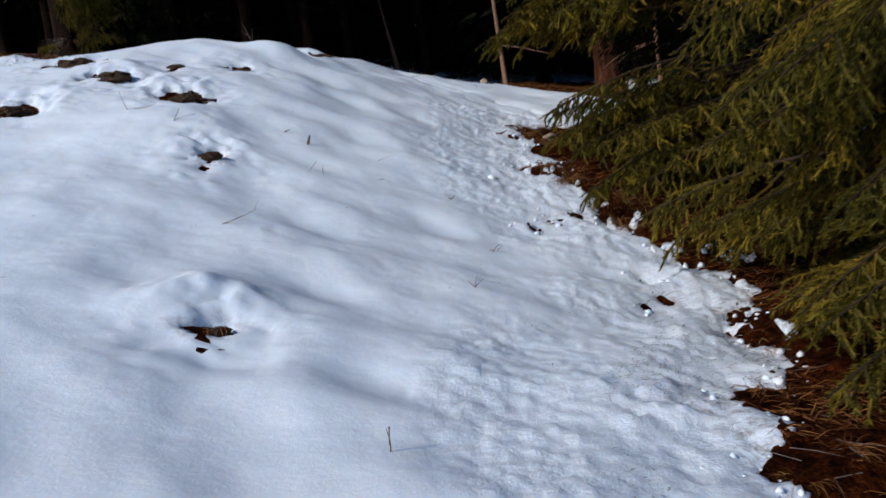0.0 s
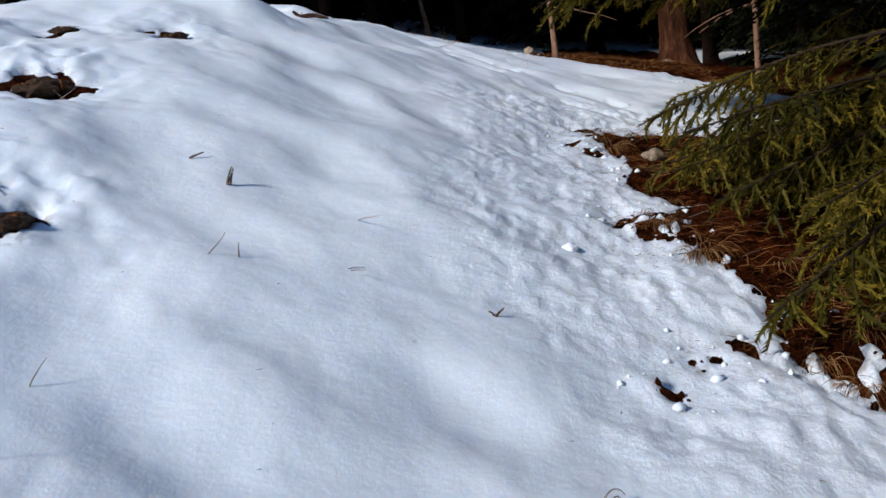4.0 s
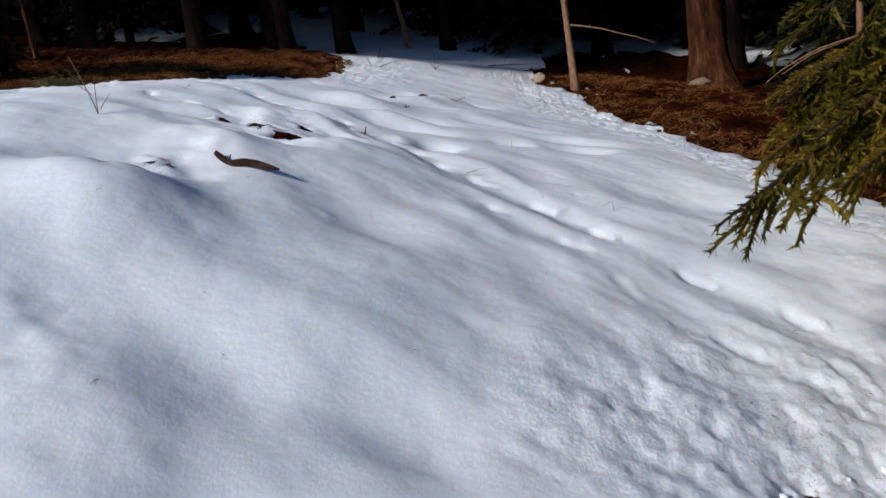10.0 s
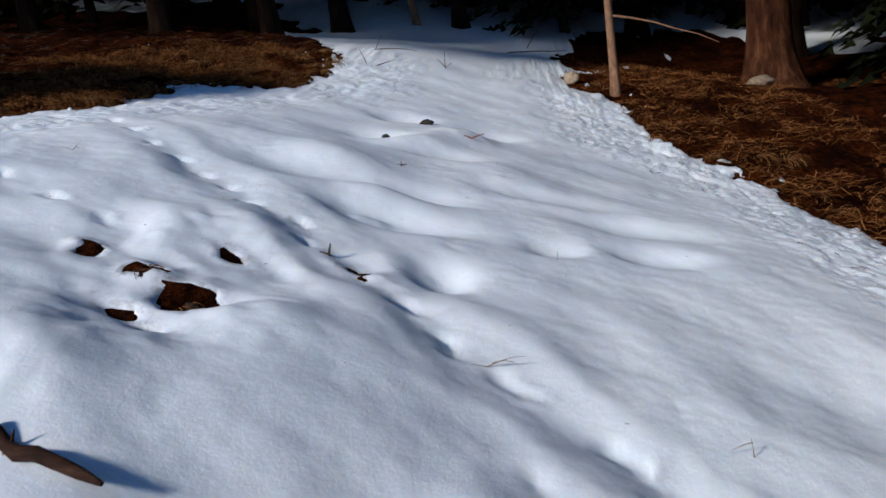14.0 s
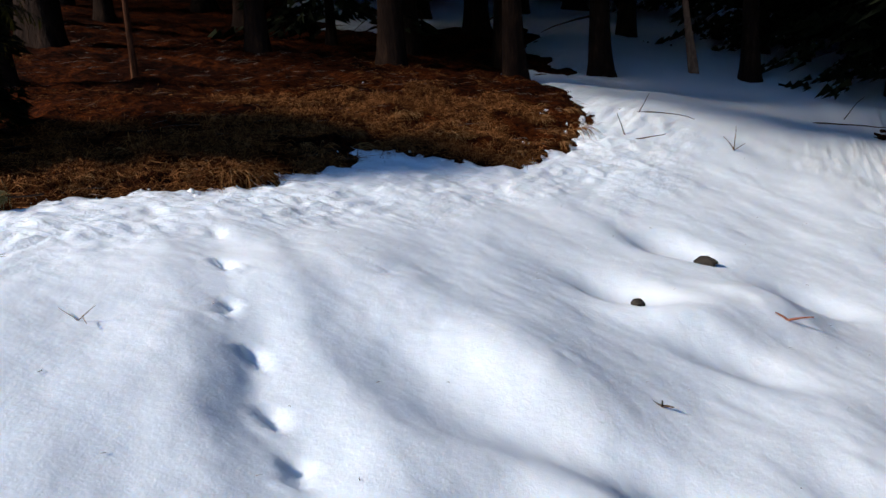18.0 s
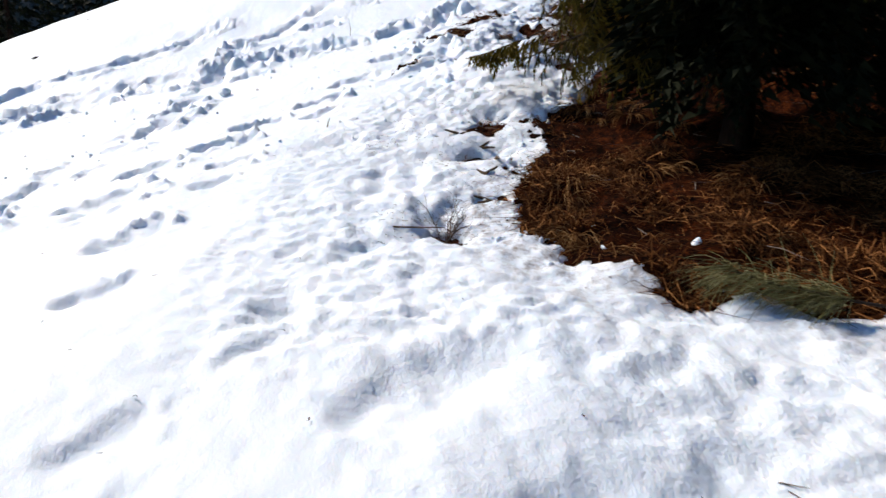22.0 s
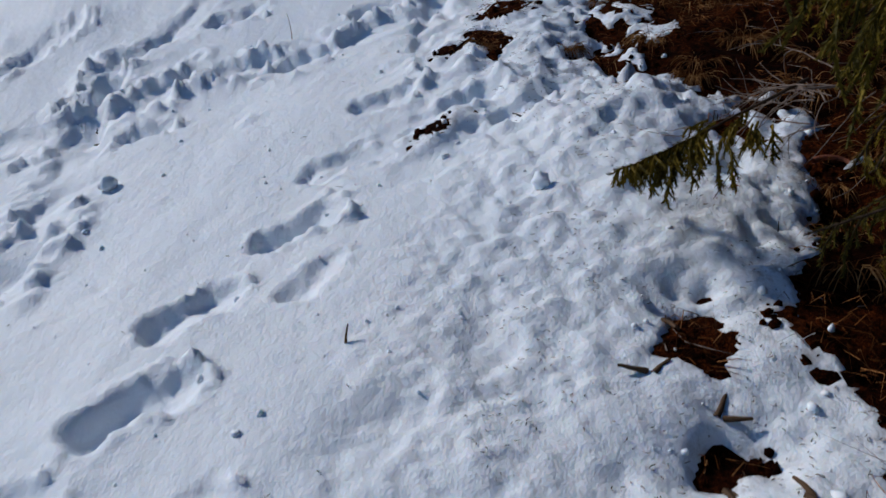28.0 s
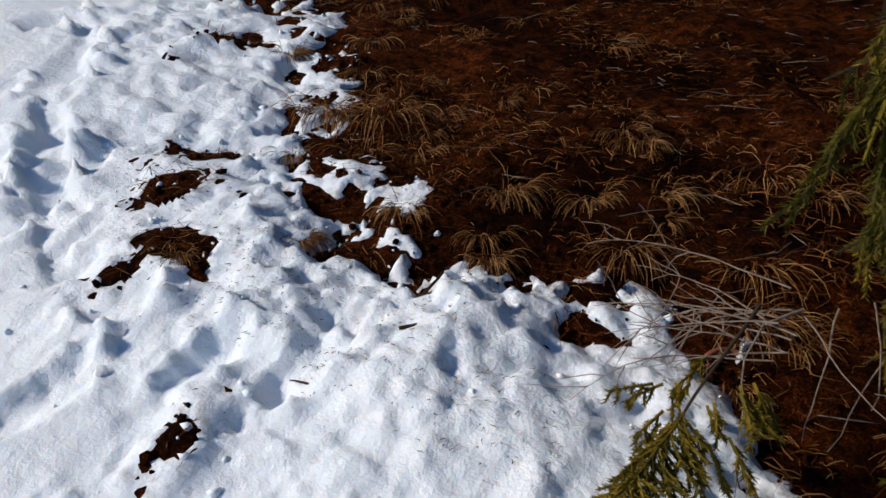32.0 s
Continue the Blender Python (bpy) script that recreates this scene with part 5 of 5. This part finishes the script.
stalk("dead_twig", -0.87, 11.56, [(UP, (0.6, 0, 0.2), 0.04), (UP, (-0.6, 0.1, 0.2), 0.04), (UP, (0.1, -0.2, 0.3), 0.03)], DEBRIS, "small brown sprig with dry seeds on the snow", "twig", 3, 0.006)
stalk("dead_leaf", -0.51, 12.66, [(UP, (1, 0, 0.3), 0.10), (UP, (-0.4, 0, 0.4), 0.06)], RUST, "curled reddish dead leaf on the snow", "leaf", 4, 0.007)
stalk("dead_stalk", -0.9, 15.89, [(UP, (0.1, 0, 1), 0.2), (UP, (-0.4, 0, 0.8), 0.14), (UP, (0.5, 0, 0.4), 0.1)], DEBRIS, "dark dead stalk in the snow", "stalk", 5, 0.005)
stalk("fallen_twig", -1.6, 15.5, [(UP, (-0.7, 0.35, 0.05), 0.6), (UP, (0.7, -0.2, 0.1), 0.25), ((-0.1, 0.05, 0.02), (-0.2, 0.3, 0.3), 0.25)], DEAD_WOOD, "thin forked twig fallen at the snow's edge", "twig", 6, 0.006)
stalk("fallen_twig", -1.75, 16.5, [(UP, (0.8, 0.2, 0.05), 0.5), (UP, (0.1, 0.3, 0.3), 0.3), (UP, (-0.6, 0.1, 0.1), 0.3)], DEAD_WOOD, "dark fallen twig on the snow", "twig", 7, 0.005)
stalk("fallen_twig", -0.2, 19.2, [(UP, (0.9, 0.2, 0.05), 0.9), ((0.3, 0, 0.03), (0.3, 0.6, 0.4), 0.4), (UP, (-0.8, 0.4, 0.1), 0.5)], DEAD_WOOD, "long bare twig on the shaded snow", "twig", 8, 0.006)
stalk("dead_twig", -0.06, 10.51, [(UP, (-0.9, 0, 0.15), 0.13), (UP, (0.05, 0, 0.7), 0.04)], TWIG, "thin twig lying in a hollow of the snow", "twig", 9)
stalk("dead_twig", -0.36, 9.5, [(UP, (0.7, 0.1, 0.25), 0.14), (UP, (-0.5, 0, 0.2), 0.06), ((0.02, 0, 0.01), (0.5, 0.2, 0.1), 0.08)], TWIG, "thin forked twig lying on the snow", "twig", 10)
stalk("dead_twig", 0.42, 9.3, [(UP, (0, 0, 0.8), 0.06), ((0, 0, 0.05), (-0.9, 0, -0.1), 0.08)], TWIG, "bent grass stem sticking out of the snow", "twig", 11)
stalk("dead_leaf", -0.98, 10.08, [(UP, (0.2, 0, 0.8), 0.05), (UP, (-0.3, 0, 0.3), 0.04)], DEBRIS, "small dark dead leaf stuck in the snow", "leaf", 12, 0.008)
stalk("dead_leaf", -0.77, 5.11, [(UP, (0.15, 0.1, 1), 0.07), ((0.01, 0, 0), (0.1, 0.1, 0.9), 0.06)], TWIG, "dry curled leaf standing in a melted slot", "leaf", 13, 0.008)
stalk("grass_stem", -0.62, 4.66, [((-0.1, 0, 0.005), (0.8, 0, 0.35), 0.13)], TWIG, "bent dry grass stem in the snow", "stem", 14, 0.003, sag=-0.4)
stalk("grass_stem", -0.30, 5.12, [(UP, (0.5, -0.5, 0.1), 0.18)], TWIG, "thin dry grass stem on the snow", "stem", 15)
stalk("grass_stem", -0.28, 4.8, [(UP, (0.9, 0.3, 0.05), 0.06), ((0.02, -0.04, 0), (0.8, -0.3, 0.05), 0.06)], TWIG, "short dry stems on the snow", "stem", 16)
stalk("grass_stem", 0.12, 1.75, [(UP, (0.1, 0, 1), 0.07), ((0.008, 0, 0.07), (-0.3, 0, -0.9), 0.05)], TWIG, "folded dry grass blade in the snow", "stem", 17, 0.003)
stalk("grass_stem", -0.92, 3.62, [(UP, (0.9, 0.25, 0.12), 0.2)], TWIG, "thin dry stem lying on the snow", "stem", 18, 0.003)
stalk("grass_stem", 0.33, 3.35, [(UP, (0.2, 0, 0.7), 0.06), (UP, (0.4, 0.1, 0.5), 0.06), (UP, (-0.4, 0, 0.5), 0.05)], TWIG, "small tuft of dry grass in the snow", "stem", 19, 0.003)
stalk("grass_stem", -1.6, 4.9, [(UP, (0.8, -0.3, 0.15), 0.2), (UP, (0.3, 0.1, 0.7), 0.1)], TWIG, "dry stems bent over the snow", "stem", 20, 0.003)
stalk("grass_stem", -2.0, 5.1, [(UP, (0.8, -0.3, 0.15), 0.25), (UP, (-0.3, 0.1, 0.7), 0.14)], TWIG, "dry stems bent over the snow", "stem", 21, 0.003)
stalk("grass_stem", -0.85, 3.95, [(UP, (0.3, 0.1, 0.5), 0.08)], TWIG, "short dry stem in the snow", "stem", 22)
stalk("dead_twig", -5.97, 10.23, [(UP, (-0.2, 0.1, 0.9), 0.05), (UP, (0.1, 0.1, 0.5), 0.02)], DEBRIS, "dark bent twig stuck in the snow", "twig", 23, 0.005)
stalk("dead_stalk", -8.34, 10.43, [(UP, (0.1, 0, 1), 0.14), (UP, (-0.2, 0.1, 0.7), 0.08)], TWIG, "dead stalk in the trodden snow", "stalk", 24, 0.003)
stalk("dead_twig", -3.05, 11.0, [(UP, (0.9, 0.3, 0.1), 0.1), ((0.03, 0.01, 0.01), (0.4, 0.7, 0.1), 0.05)], TWIG, "small twig on the rough snow", "twig", 25)
stalk("leaning_stick", -6.66, 11.27, [((0, 0, -0.02), (-0.15, 0.85, 0.12), 0.26), ((0.0, 0.0, 0), (0.75, 0.55, 0.2), 0.10)], DEAD_WOOD, "reddish stick leaning out of the snow", "stick", 26, 0.0075, sag=0.0)
stalk("dead_twig", -6.72, 11.02, [(UP, (-0.4, 0.5, 0.2), 0.12), (UP, (0.3, 0.5, 0.2), 0.1), ((0, 0.03, 0.01), (-0.5, -0.2, 0.1), 0.08)], DEBRIS, "short dark spruce twig on the snow", "twig", 27, 0.005)
stalk("dead_twig", -4.52, 10.45, [(UP, (0.5, 0.6, 0.1), 0.2)], DEBRIS, "dark twig lying on the snow", "twig", 28, 0.004)
for k, (x, y) in enumerate(((-5.25, 10.85), (-5.4, 10.93), (-5.55, 10.85), (-5.15, 10.95), (-4.95, 10.86), (-4.75, 10.84), (-5.7, 10.98))):
    stalk("bark_scrap", x, y, [(UP, (math.cos(k * 2.1), math.sin(k * 2.1), 0.4), 0.07), ((0.01, 0.01, 0), (math.cos(k), math.sin(k), 0.3), 0.06)], DEBRIS, "scrap of dark bark on melting snow", "bark scrap", 40 + k, 0.010)

# the leafless shrub at the corner of the wood
shrub = thing("leafless_shrub", -4.53, 10.63, surface(-4.53, 10.63) - 0.01, "leafless shrub with thin branching twigs in the snow", "shrub")
rng = np.random.default_rng(12)
for k in range(9):
    a = (2.2, 0.9, 3.3, 2.8, 1.6, 4.0, 1.2, 2.5, 0.4)[k]
    h = Heap()
    line = bend((0, 0, 0), (0.5 * math.cos(a), 0.5 * math.sin(a), 0.6), 0.13 + 0.08 * rng.random(), 8, rng, wander=0.6)
    h.add(*tube(line, np.linspace(0.0024, 0.0009, 9), 5))
    for m in range(13):
        j = 2 + int(rng.integers(6))
        sub = bend(line[j], (line[j] - line[j - 1]) * 1.2 + rng.normal(0, 0.02, 3), 0.03 + 0.07 * rng.random(), 5, rng, wander=0.6)
        h.add(*tube(sub, np.linspace(0.0009, 0.0004, 6), 4))
    part("twig", h.mesh("twig", TWIG if k % 3 else DEAD_WOOD), None, shrub)

# bare twigs of a dead bough at the edge of the wood
bough = thing("dead_bough", -5.86, 11.45, 4.47, "grey bough with bare twigs and one green tip", "branch")
rng = np.random.default_rng(13)
h = Heap()
h.add(*tube(bend((0.05, 0.06, 0.01), (-0.6, -0.75, -0.1), 0.09, 9, rng, wander=0.12), np.linspace(0.004, 0.003, 10), 6))
part("stem", h.mesh("stem", TWIG), None, bough)
wood, leaf = branch_meshes(55, length=0.62, pairs=22, density=640, bare=0.45, hang=0.5, size=0.0145, width=0.0036, gap=0.013, bare_sides=False, shoots=1.0)
low_shoot = part("branch", wood, None, bough)
low_shoot.matrix_basis = aim(Vector((-0.02, 0.02, 0.02)), Vector((-0.09, -0.50, -0.19)), 0.1, 0.62)
part("needles", leaf, None, low_shoot, "olive green needles at the tip")
for k in range(13):
    h = Heap()
    line = bend((0.02, 0.02, -0.01) + rng.normal(0, 0.035, 3), (-0.9 + rng.normal(0, 0.12), 0.12 + rng.normal(0, 0.28), 0.02 + rng.normal(0, 0.12)), 0.3 + 0.25 * rng.random(), 9, rng, sag=0.5, wander=0.3)
    h.add(*tube(line, np.linspace(0.0022, 0.0007, 10), 5))
    for m in range(4):
        j = 3 + int(rng.integers(6))
        sub = bend(line[j], line[j] - line[j - 1] + rng.normal(0, 0.03, 3), 0.06 + 0.1 * rng.random(), 4, rng, wander=0.3)
        h.add(*tube(sub, np.linspace(0.0016, 0.0007, 5), 4))
    part("twig", h.mesh("twig", TWIG), None, bough)
for k in range(5):
    h = Heap()
    line = bend((0.05 * k, 0.06 * k, 0), (0.2 + rng.normal(0, 0.3), -0.8, -0.45 + rng.normal(0, 0.2)), 0.25 + 0.15 * rng.random(), 8, rng, wander=0.4)
    h.add(*tube(line, np.linspace(0.0022, 0.0008, 9), 5))
    part("twig", h.mesh("twig", TWIG), None, bough)

# the curved reddish root
h = Heap()
arc = np.array([(0.055 * math.cos(a), 0.03 * math.sin(a), 0.008 + 0.012 * math.sin(a)) for a in np.linspace(-0.2, 2.6, 12)])
h.add(*tube(arc, np.linspace(0.006, 0.010, 12), 8))
root = part("curved_root", h.mesh("curved_root", RUST), None)
root.matrix_basis = pose(-6.02, 11.73, surface(-6.02, 11.73) + 0.01, 0, 0, 70)
tagged(root, "reddish peeled root curving out of the brown floor", "root")

# a cut pine bough with long pale needles, lying at the corner of the wood
cut = thing("cut_pine_bough", -3.70, 11.28, surface(-3.70, 11.28) + 0.02, "cut bough with long pale green needles lying on the ground", "branch")
rng = np.random.default_rng(14)
h = Heap()
stem = bend((0.35, 0.55, 0.03), (-0.35, -0.9, 0.06), 0.75, 9, rng, wander=0.15)
h.add(*tube(stem, np.linspace(0.008, 0.003, 10), 6))
part("stem", h.mesh("stem", BRANCH_BARK), None, cut)
for k in range(14):
    h = Heap()
    root_at = stem[3 + k % 6]
    for m in range(26):
        line = bend(root_at + rng.normal(0, 0.02, 3), (-0.35 + rng.normal(0, 0.45), -0.75 + rng.normal(0, 0.4), 0.15 + rng.normal(0, 0.25)), 0.12 + 0.16 * rng.random(), 4, rng, sag=0.9, wander=0.2)
        h.add(*tube(line, (0.0018, 0.0017, 0.0015, 0.0012, 0.0005), 3))
    part("needle_tuft", h.mesh("needle_tuft", GREEN_GRASS), None, cut)
cut.scale = (0.62, 0.62, 0.62)


# ---------------------------------------------------------------- what lies about: dry grass, fallen twigs, crumbs
def scatter_blades(name, count, box, want, mat, label, seed, long=(0.06, 0.16), thick=0.0016, flat=0.35, sag=1.4, clumps=0.0):
    """Many thin blades or twigs lying where want(mark, near, x, y) holds."""
    rng = np.random.default_rng(seed)
    x, y = rng.uniform(box[0], box[1], count * 4), rng.uniform(box[2], box[3], count * 4)
    mark, near = snow_depth_mark(x, y)
    ok = want(mark, near, x, y)
    if clumps:
        ok &= wave(x, y, 0.35, seed + 300) + 0.5 * wave(x, y, 0.14, seed + 301) > clumps
    x, y = x[ok][:count], y[ok][:count]
    z = np.maximum(soil_height(x, y)[0], snow_height(x, y)[0])
    n = len(x)
    a = rng.uniform(0, 2 * np.pi, n)
    tall = rng.uniform(long[0], long[1], n)
    rise = np.abs(rng.normal(0, flat, n))
    d = np.stack([np.cos(a), np.sin(a), rise], 1)
    d /= np.linalg.norm(d, axis=1)[:, None]
    side = np.stack([-np.sin(a), np.cos(a), 0 * a], 1)
    p0 = np.stack([x, y, z + 0.004], 1)
    turn = side * (rng.normal(0, 0.6, n) * tall)[:, None]
    p1 = p0 + d * (tall * 0.5)[:, None]
    p2 = p0 + d * tall[:, None] + turn
    p2[:, 2] -= sag * rise * tall * 0.45
    w = side * (thick * (0.7 + 0.6 * rng.random(n)))[:, None]
    up = np.array([0, 0, 1.0]) * thick
    v = np.stack([p0 - w, p0 + w, p0 + up, p1 - w * 0.8, p1 + w * 0.8, p1 + up, p2], 1).reshape(-1, 3)
    b = (np.arange(n) * 7)[:, None]
    f = np.concatenate([b + np.array(t) for t in ((0, 2, 5), (0, 5, 3), (2, 1, 4), (2, 4, 5), (3, 5, 6), (5, 4, 6))])
    ob = part(name, soup(name, v, f), mat)
    return tagged(ob, label, "debris", kind="stuff")


def tuft_mesh(seed, reach, tall, blades):
    rng = np.random.default_rng(seed)
    h = Heap()
    for k in range(blades):
        a, d = rng.random() * 2 * math.pi, reach * 0.45 * math.sqrt(rng.random())
        out = np.array([math.cos(a), math.sin(a), 0])
        line = bend(out * d, out * (0.5 + rng.random()) + rng.normal(0, 0.35, 3) + np.array([0, 0, 0.7]), tall * (0.6 + 0.8 * rng.random()), 4, rng, sag=2.2, wander=0.25)
        h.add(*tube(line, (0.0013, 0.0013, 0.0011, 0.0009, 0.0004), 3))
    return h.mesh("dry_grass_tuft", TUFT_GRASS)


TUFTS = [tuft_mesh(70 + k, 0.14 + 0.03 * k, 0.08 + 0.015 * k, 120) for k in range(4)]
rng = np.random.default_rng(71)
tx = np.concatenate([rng.uniform(-9.2, -1.9, 2200), rng.uniform(0.8, 4.5, 900)])
ty = np.concatenate([rng.uniform(10.7, 16.0, 2200), rng.uniform(1.6, 17.0, 900)])
mark, near = snow_depth_mark(tx, ty)
ok = (np.hypot(tx + 5.4, ty - 11.0) > 0.45) & (mark < -0.04) & (near > -1.5) & (rng.random(len(tx)) < np.exp(near * 1.3))
tx, ty = tx[ok], ty[ok]
chosen = rng.permutation(len(tx))[:230]
tx, ty = tx[chosen], ty[chosen]
tz = np.maximum(snow_height(tx, ty)[0], soil_height(tx, ty)[0])
for count, (x, y, z) in enumerate(zip(tx, ty, tz)):
    t = part("dry_grass_tuft", TUFTS[count % 4], None)
    t.matrix_basis = pose(float(x), float(y), float(z) - 0.01, 0, 0, float(rng.uniform(0, 360))) @ Matrix.Scale(float(rng.uniform(0.7, 1.5)), 4)
    tagged(t, "matted tuft of dry brown grass on forest floor", "grass tuft", "grass tufts")

TALL_AT = ((-6.68, 11.69), (-7.37, 11.92), (-7.6, 11.8), (-6.85, 12.0), (-7.19, 11.42), (-6.44, 12.3), (-8.24, 12.35), (-7.66, 12.1), (-7.42, 11.18), (-6.62, 12.15), (-7.02, 11.73), (-4.74, 11.15), (-4.5, 11.17), (-4.34, 11.0),
           (-3.32, 12.42), (-3.7, 12.2), (-3.63, 11.85), (-3.6, 13.4), (-3.3, 13.95), (-2.74, 14.4), (-2.25, 15.2), (-3.3, 14.6), (-3.15, 13.1), (-2.6, 14.75), (0.72, 7.2), (0.82, 6.95), (0.98, 6.6), (1.0, 5.6), (0.88, 5.75), (1.25, 5.0))
TALL = [tuft_mesh(80 + k, 0.14 + 0.03 * k, 0.085 + 0.015 * k, 340) for k in range(2)]
for n, (x, y) in enumerate(TALL_AT):
    t = part("dry_grass_tuft", TALL[n % 2], None)
    t.matrix_basis = pose(x, y, surface(x, y) - 0.015, 0, 0, 73.0 * n) @ Matrix.Scale(0.85 + 0.1 * (n % 4), 4)
    tagged(t, "tall tan tuft of dry grass at the snow's edge", "grass tuft", "grass tufts")

WOOD_BOX, SPRUCE_BOX, TRUNK_BOX = (-9.5, -1.8, 10.5, 17.5), (0.6, 2.6, 1.2, 7.8), (0.3, 5.5, 8.6, 19.5)
bare_ground = lambda mark, near, x, y: mark < 0.0
scatter_blades("dry_grass", 11000, WOOD_BOX, lambda m, n, x, y: (m < 0) & (n > -2.2), DRY_GRASS, "flattened dry brown grass on the forest floor", 1, (0.03, 0.09), 0.0012, 0.4, clumps=-0.1)
scatter_blades("dry_grass", 7000, (-9.5, -3.2, 10.6, 14.5), lambda m, n, x, y: (m < 0.02) & (n > -0.7), DRY_GRASS, "pale dry grass in loose tufts", 2, (0.04, 0.11), 0.0015, 0.9, clumps=0.25)
scatter_blades("dry_grass", 24000, (-5.0, -1.9, 10.8, 15.8), lambda m, n, x, y: (m < 0) & (n > -1.6), DRY_GRASS, "matted orange-brown dry grass along the snow's edge", 21, (0.05, 0.15), 0.0022, 0.8, clumps=-0.1)
scatter_blades("fallen_twigs", 700, WOOD_BOX, bare_ground, TWIG, "fallen twigs among brown needles", 3, (0.06, 0.22), 0.0017, 0.12)
scatter_blades("dry_grass", 6500, SPRUCE_BOX, bare_ground, DRY_GRASS, "dry reddish grass under the spruce boughs", 4, (0.05, 0.14), 0.0016, 0.4, clumps=-0.2)
scatter_blades("fallen_twigs", 200, SPRUCE_BOX, bare_ground, TWIG, "fallen twigs under the spruce boughs", 5, (0.06, 0.2), 0.0016, 0.15)
scatter_blades("dry_grass", 9000, TRUNK_BOX, lambda m, n, x, y: (m < 0.03) & (n > -2.5), DRY_GRASS, "dry orange-brown grass round the old spruce", 6, (0.08, 0.2), 0.0028, 0.6, clumps=-0.1)
scatter_blades("needle_specks", 1300, (-8.4, -4.2, 10.4, 11.9), lambda m, n, x, y: (m > 0.02) & (n < 0.75), DEBRIS, "fallen needles and bark specks on the snow", 7, (0.006, 0.02), 0.0012, 0.15, clumps=0.1)
scatter_blades("needle_specks", 2600, (0.0, 1.8, 1.6, 8.0), lambda m, n, x, y: (m > 0.0) & (n < 0.45), DEBRIS, "fallen needles and bark specks on the snow", 8, (0.006, 0.02), 0.0012, 0.15, clumps=0.15)
scatter_blades("leaf_litter", 350, (0.3, 3.2, 8.8, 17.5), lambda m, n, x, y: (m > 0.0) & (n < 0.8), DRY_GRASS, "brown leaves and grass scattered over the snow", 11, (0.02, 0.08), 0.003, 0.2, clumps=0.3)
scatter_blades("needle_specks", 500, (-8, 1.5, 2.0, 16.0), lambda m, n, x, y: m > 0.05, DEBRIS, "scattered specks of bark on the snow", 9, (0.006, 0.022), 0.0014, 0.2)


def crumbs(count, box, want, seed, sizes, label, name="snow_crumbs", mat=SNOW, kind="snow"):
    """Loose crumbs of old snow or of soil."""
    rng = np.random.default_rng(seed)
    x, y = rng.uniform(box[0], box[1], count * 6), rng.uniform(box[2], box[3], count * 6)
    mark, near = snow_depth_mark(x, y)
    ok = want(mark, near)
    x, y = x[ok][:count], y[ok][:count]
    z = np.maximum(soil_height(x, y)[0], snow_height(x, y)[0])
    bm = bmesh.new()
    bmesh.ops.create_icosphere(bm, subdivisions=1, radius=1)
    ball, tri = np.array([v.co for v in bm.verts]), np.array([[v.index for v in f.verts] for f in bm.faces])
    bm.free()
    n = len(x)
    size = sizes[0] + (sizes[1] - sizes[0]) * rng.random(n) ** 3
    v = ball[None] * (1 + rng.normal(0, 0.26, (n, len(ball), 1))) * size[:, None, None] * rng.uniform(0.7, 1.3, (n, 1, 3))
    v[:, :, 0] += x[:, None]
    v[:, :, 1] += y[:, None]
    v[:, :, 2] += (z + size * 0.12)[:, None]
    f = (tri[None] + (np.arange(n) * len(ball))[:, None, None]).reshape(-1, 3)
    ob = part(name, soup(name, v.reshape(-1, 3), f, True), mat)
    return tagged(ob, label, kind, kind="stuff")


near_edge = lambda m, n: (m > -0.06) & (m < 0.14)
crumbs(260, (-8.5, -2.0, 10.6, 14.5), near_edge, 1, (0.004, 0.017), "crumbs of old snow along the melting edge")
crumbs(200, (0.4, 2.0, 1.4, 7.6), near_edge, 2, (0.004, 0.022), "crumbs of old snow under the spruce boughs")
crumbs(250, (-9, -5.5, 8.4, 11.6), lambda m, n: m > 0.1, 3, (0.003, 0.013), "loose crumbs of snow kicked up along the tracks")
crumbs(900, (-8.6, -4.2, 10.6, 12.5), lambda m, n: (m < 0.03) & (n > -0.15), 4, (0.004, 0.016), "clods of dark soil and bark in the melted gaps", "soil_clods", LITTER, "soil")
crumbs(700, (0.6, 2.0, 1.6, 7.4), lambda m, n: (m < 0.03) & (n > -0.4), 5, (0.004, 0.016), "clods of dark soil and bark under the boughs", "soil_clods", LITTER, "soil")

# the valley side far to the west
def far_build(nt, bsdf, node, link):
    v = coords(node, link)
    trees = node("ShaderNodeTexVoronoi", Scale=0.14)
    big = node("ShaderNodeTexNoise", Scale=0.012, Detail=6.0, Roughness=0.6)
    for n in (trees, big):
        link(v, n.inputs["Vector"])
    add = node("ShaderNodeMath")
    add.operation = 'MULTIPLY_ADD'
    add.inputs[1].default_value = 0.25
    link(trees.outputs["Distance"], add.inputs[0])
    link(big.outputs["Fac"], add.inputs[2])
    col = ramp(node, link, add.outputs[0], [(0.45, (0.010, 0.015, 0.009)), (0.66, (0.02, 0.024, 0.016)), (0.80, (0.035, 0.04, 0.04)), (0.86, (0.6, 0.66, 0.75))])
    link(col, bsdf.inputs["Base Color"])
    bsdf.inputs["Roughness"].default_value = 1.0


FAR_WOOD = material("far_wooded_slope", far_build)


def far_height(x, y):
    d = np.hypot(x + 3, y - 10)
    z = -30 + 0.62 * np.maximum(0, d - 110) + 9 * wave(x, y, 60, 51) + 5 * wave(x, y, 18, 52) + 3.5 * np.abs(wave(x, y, 5, 53))
    return z, (d > 100) & (d < 420)


far = part("far_hillside", sheet("far_hillside", np.arange(-430, -60, 3.5), np.arange(-330, 250, 3.5), far_height), FAR_WOOD)
tagged(far, "dark wooded valley side with patches of snow", "hillside", kind="structure")
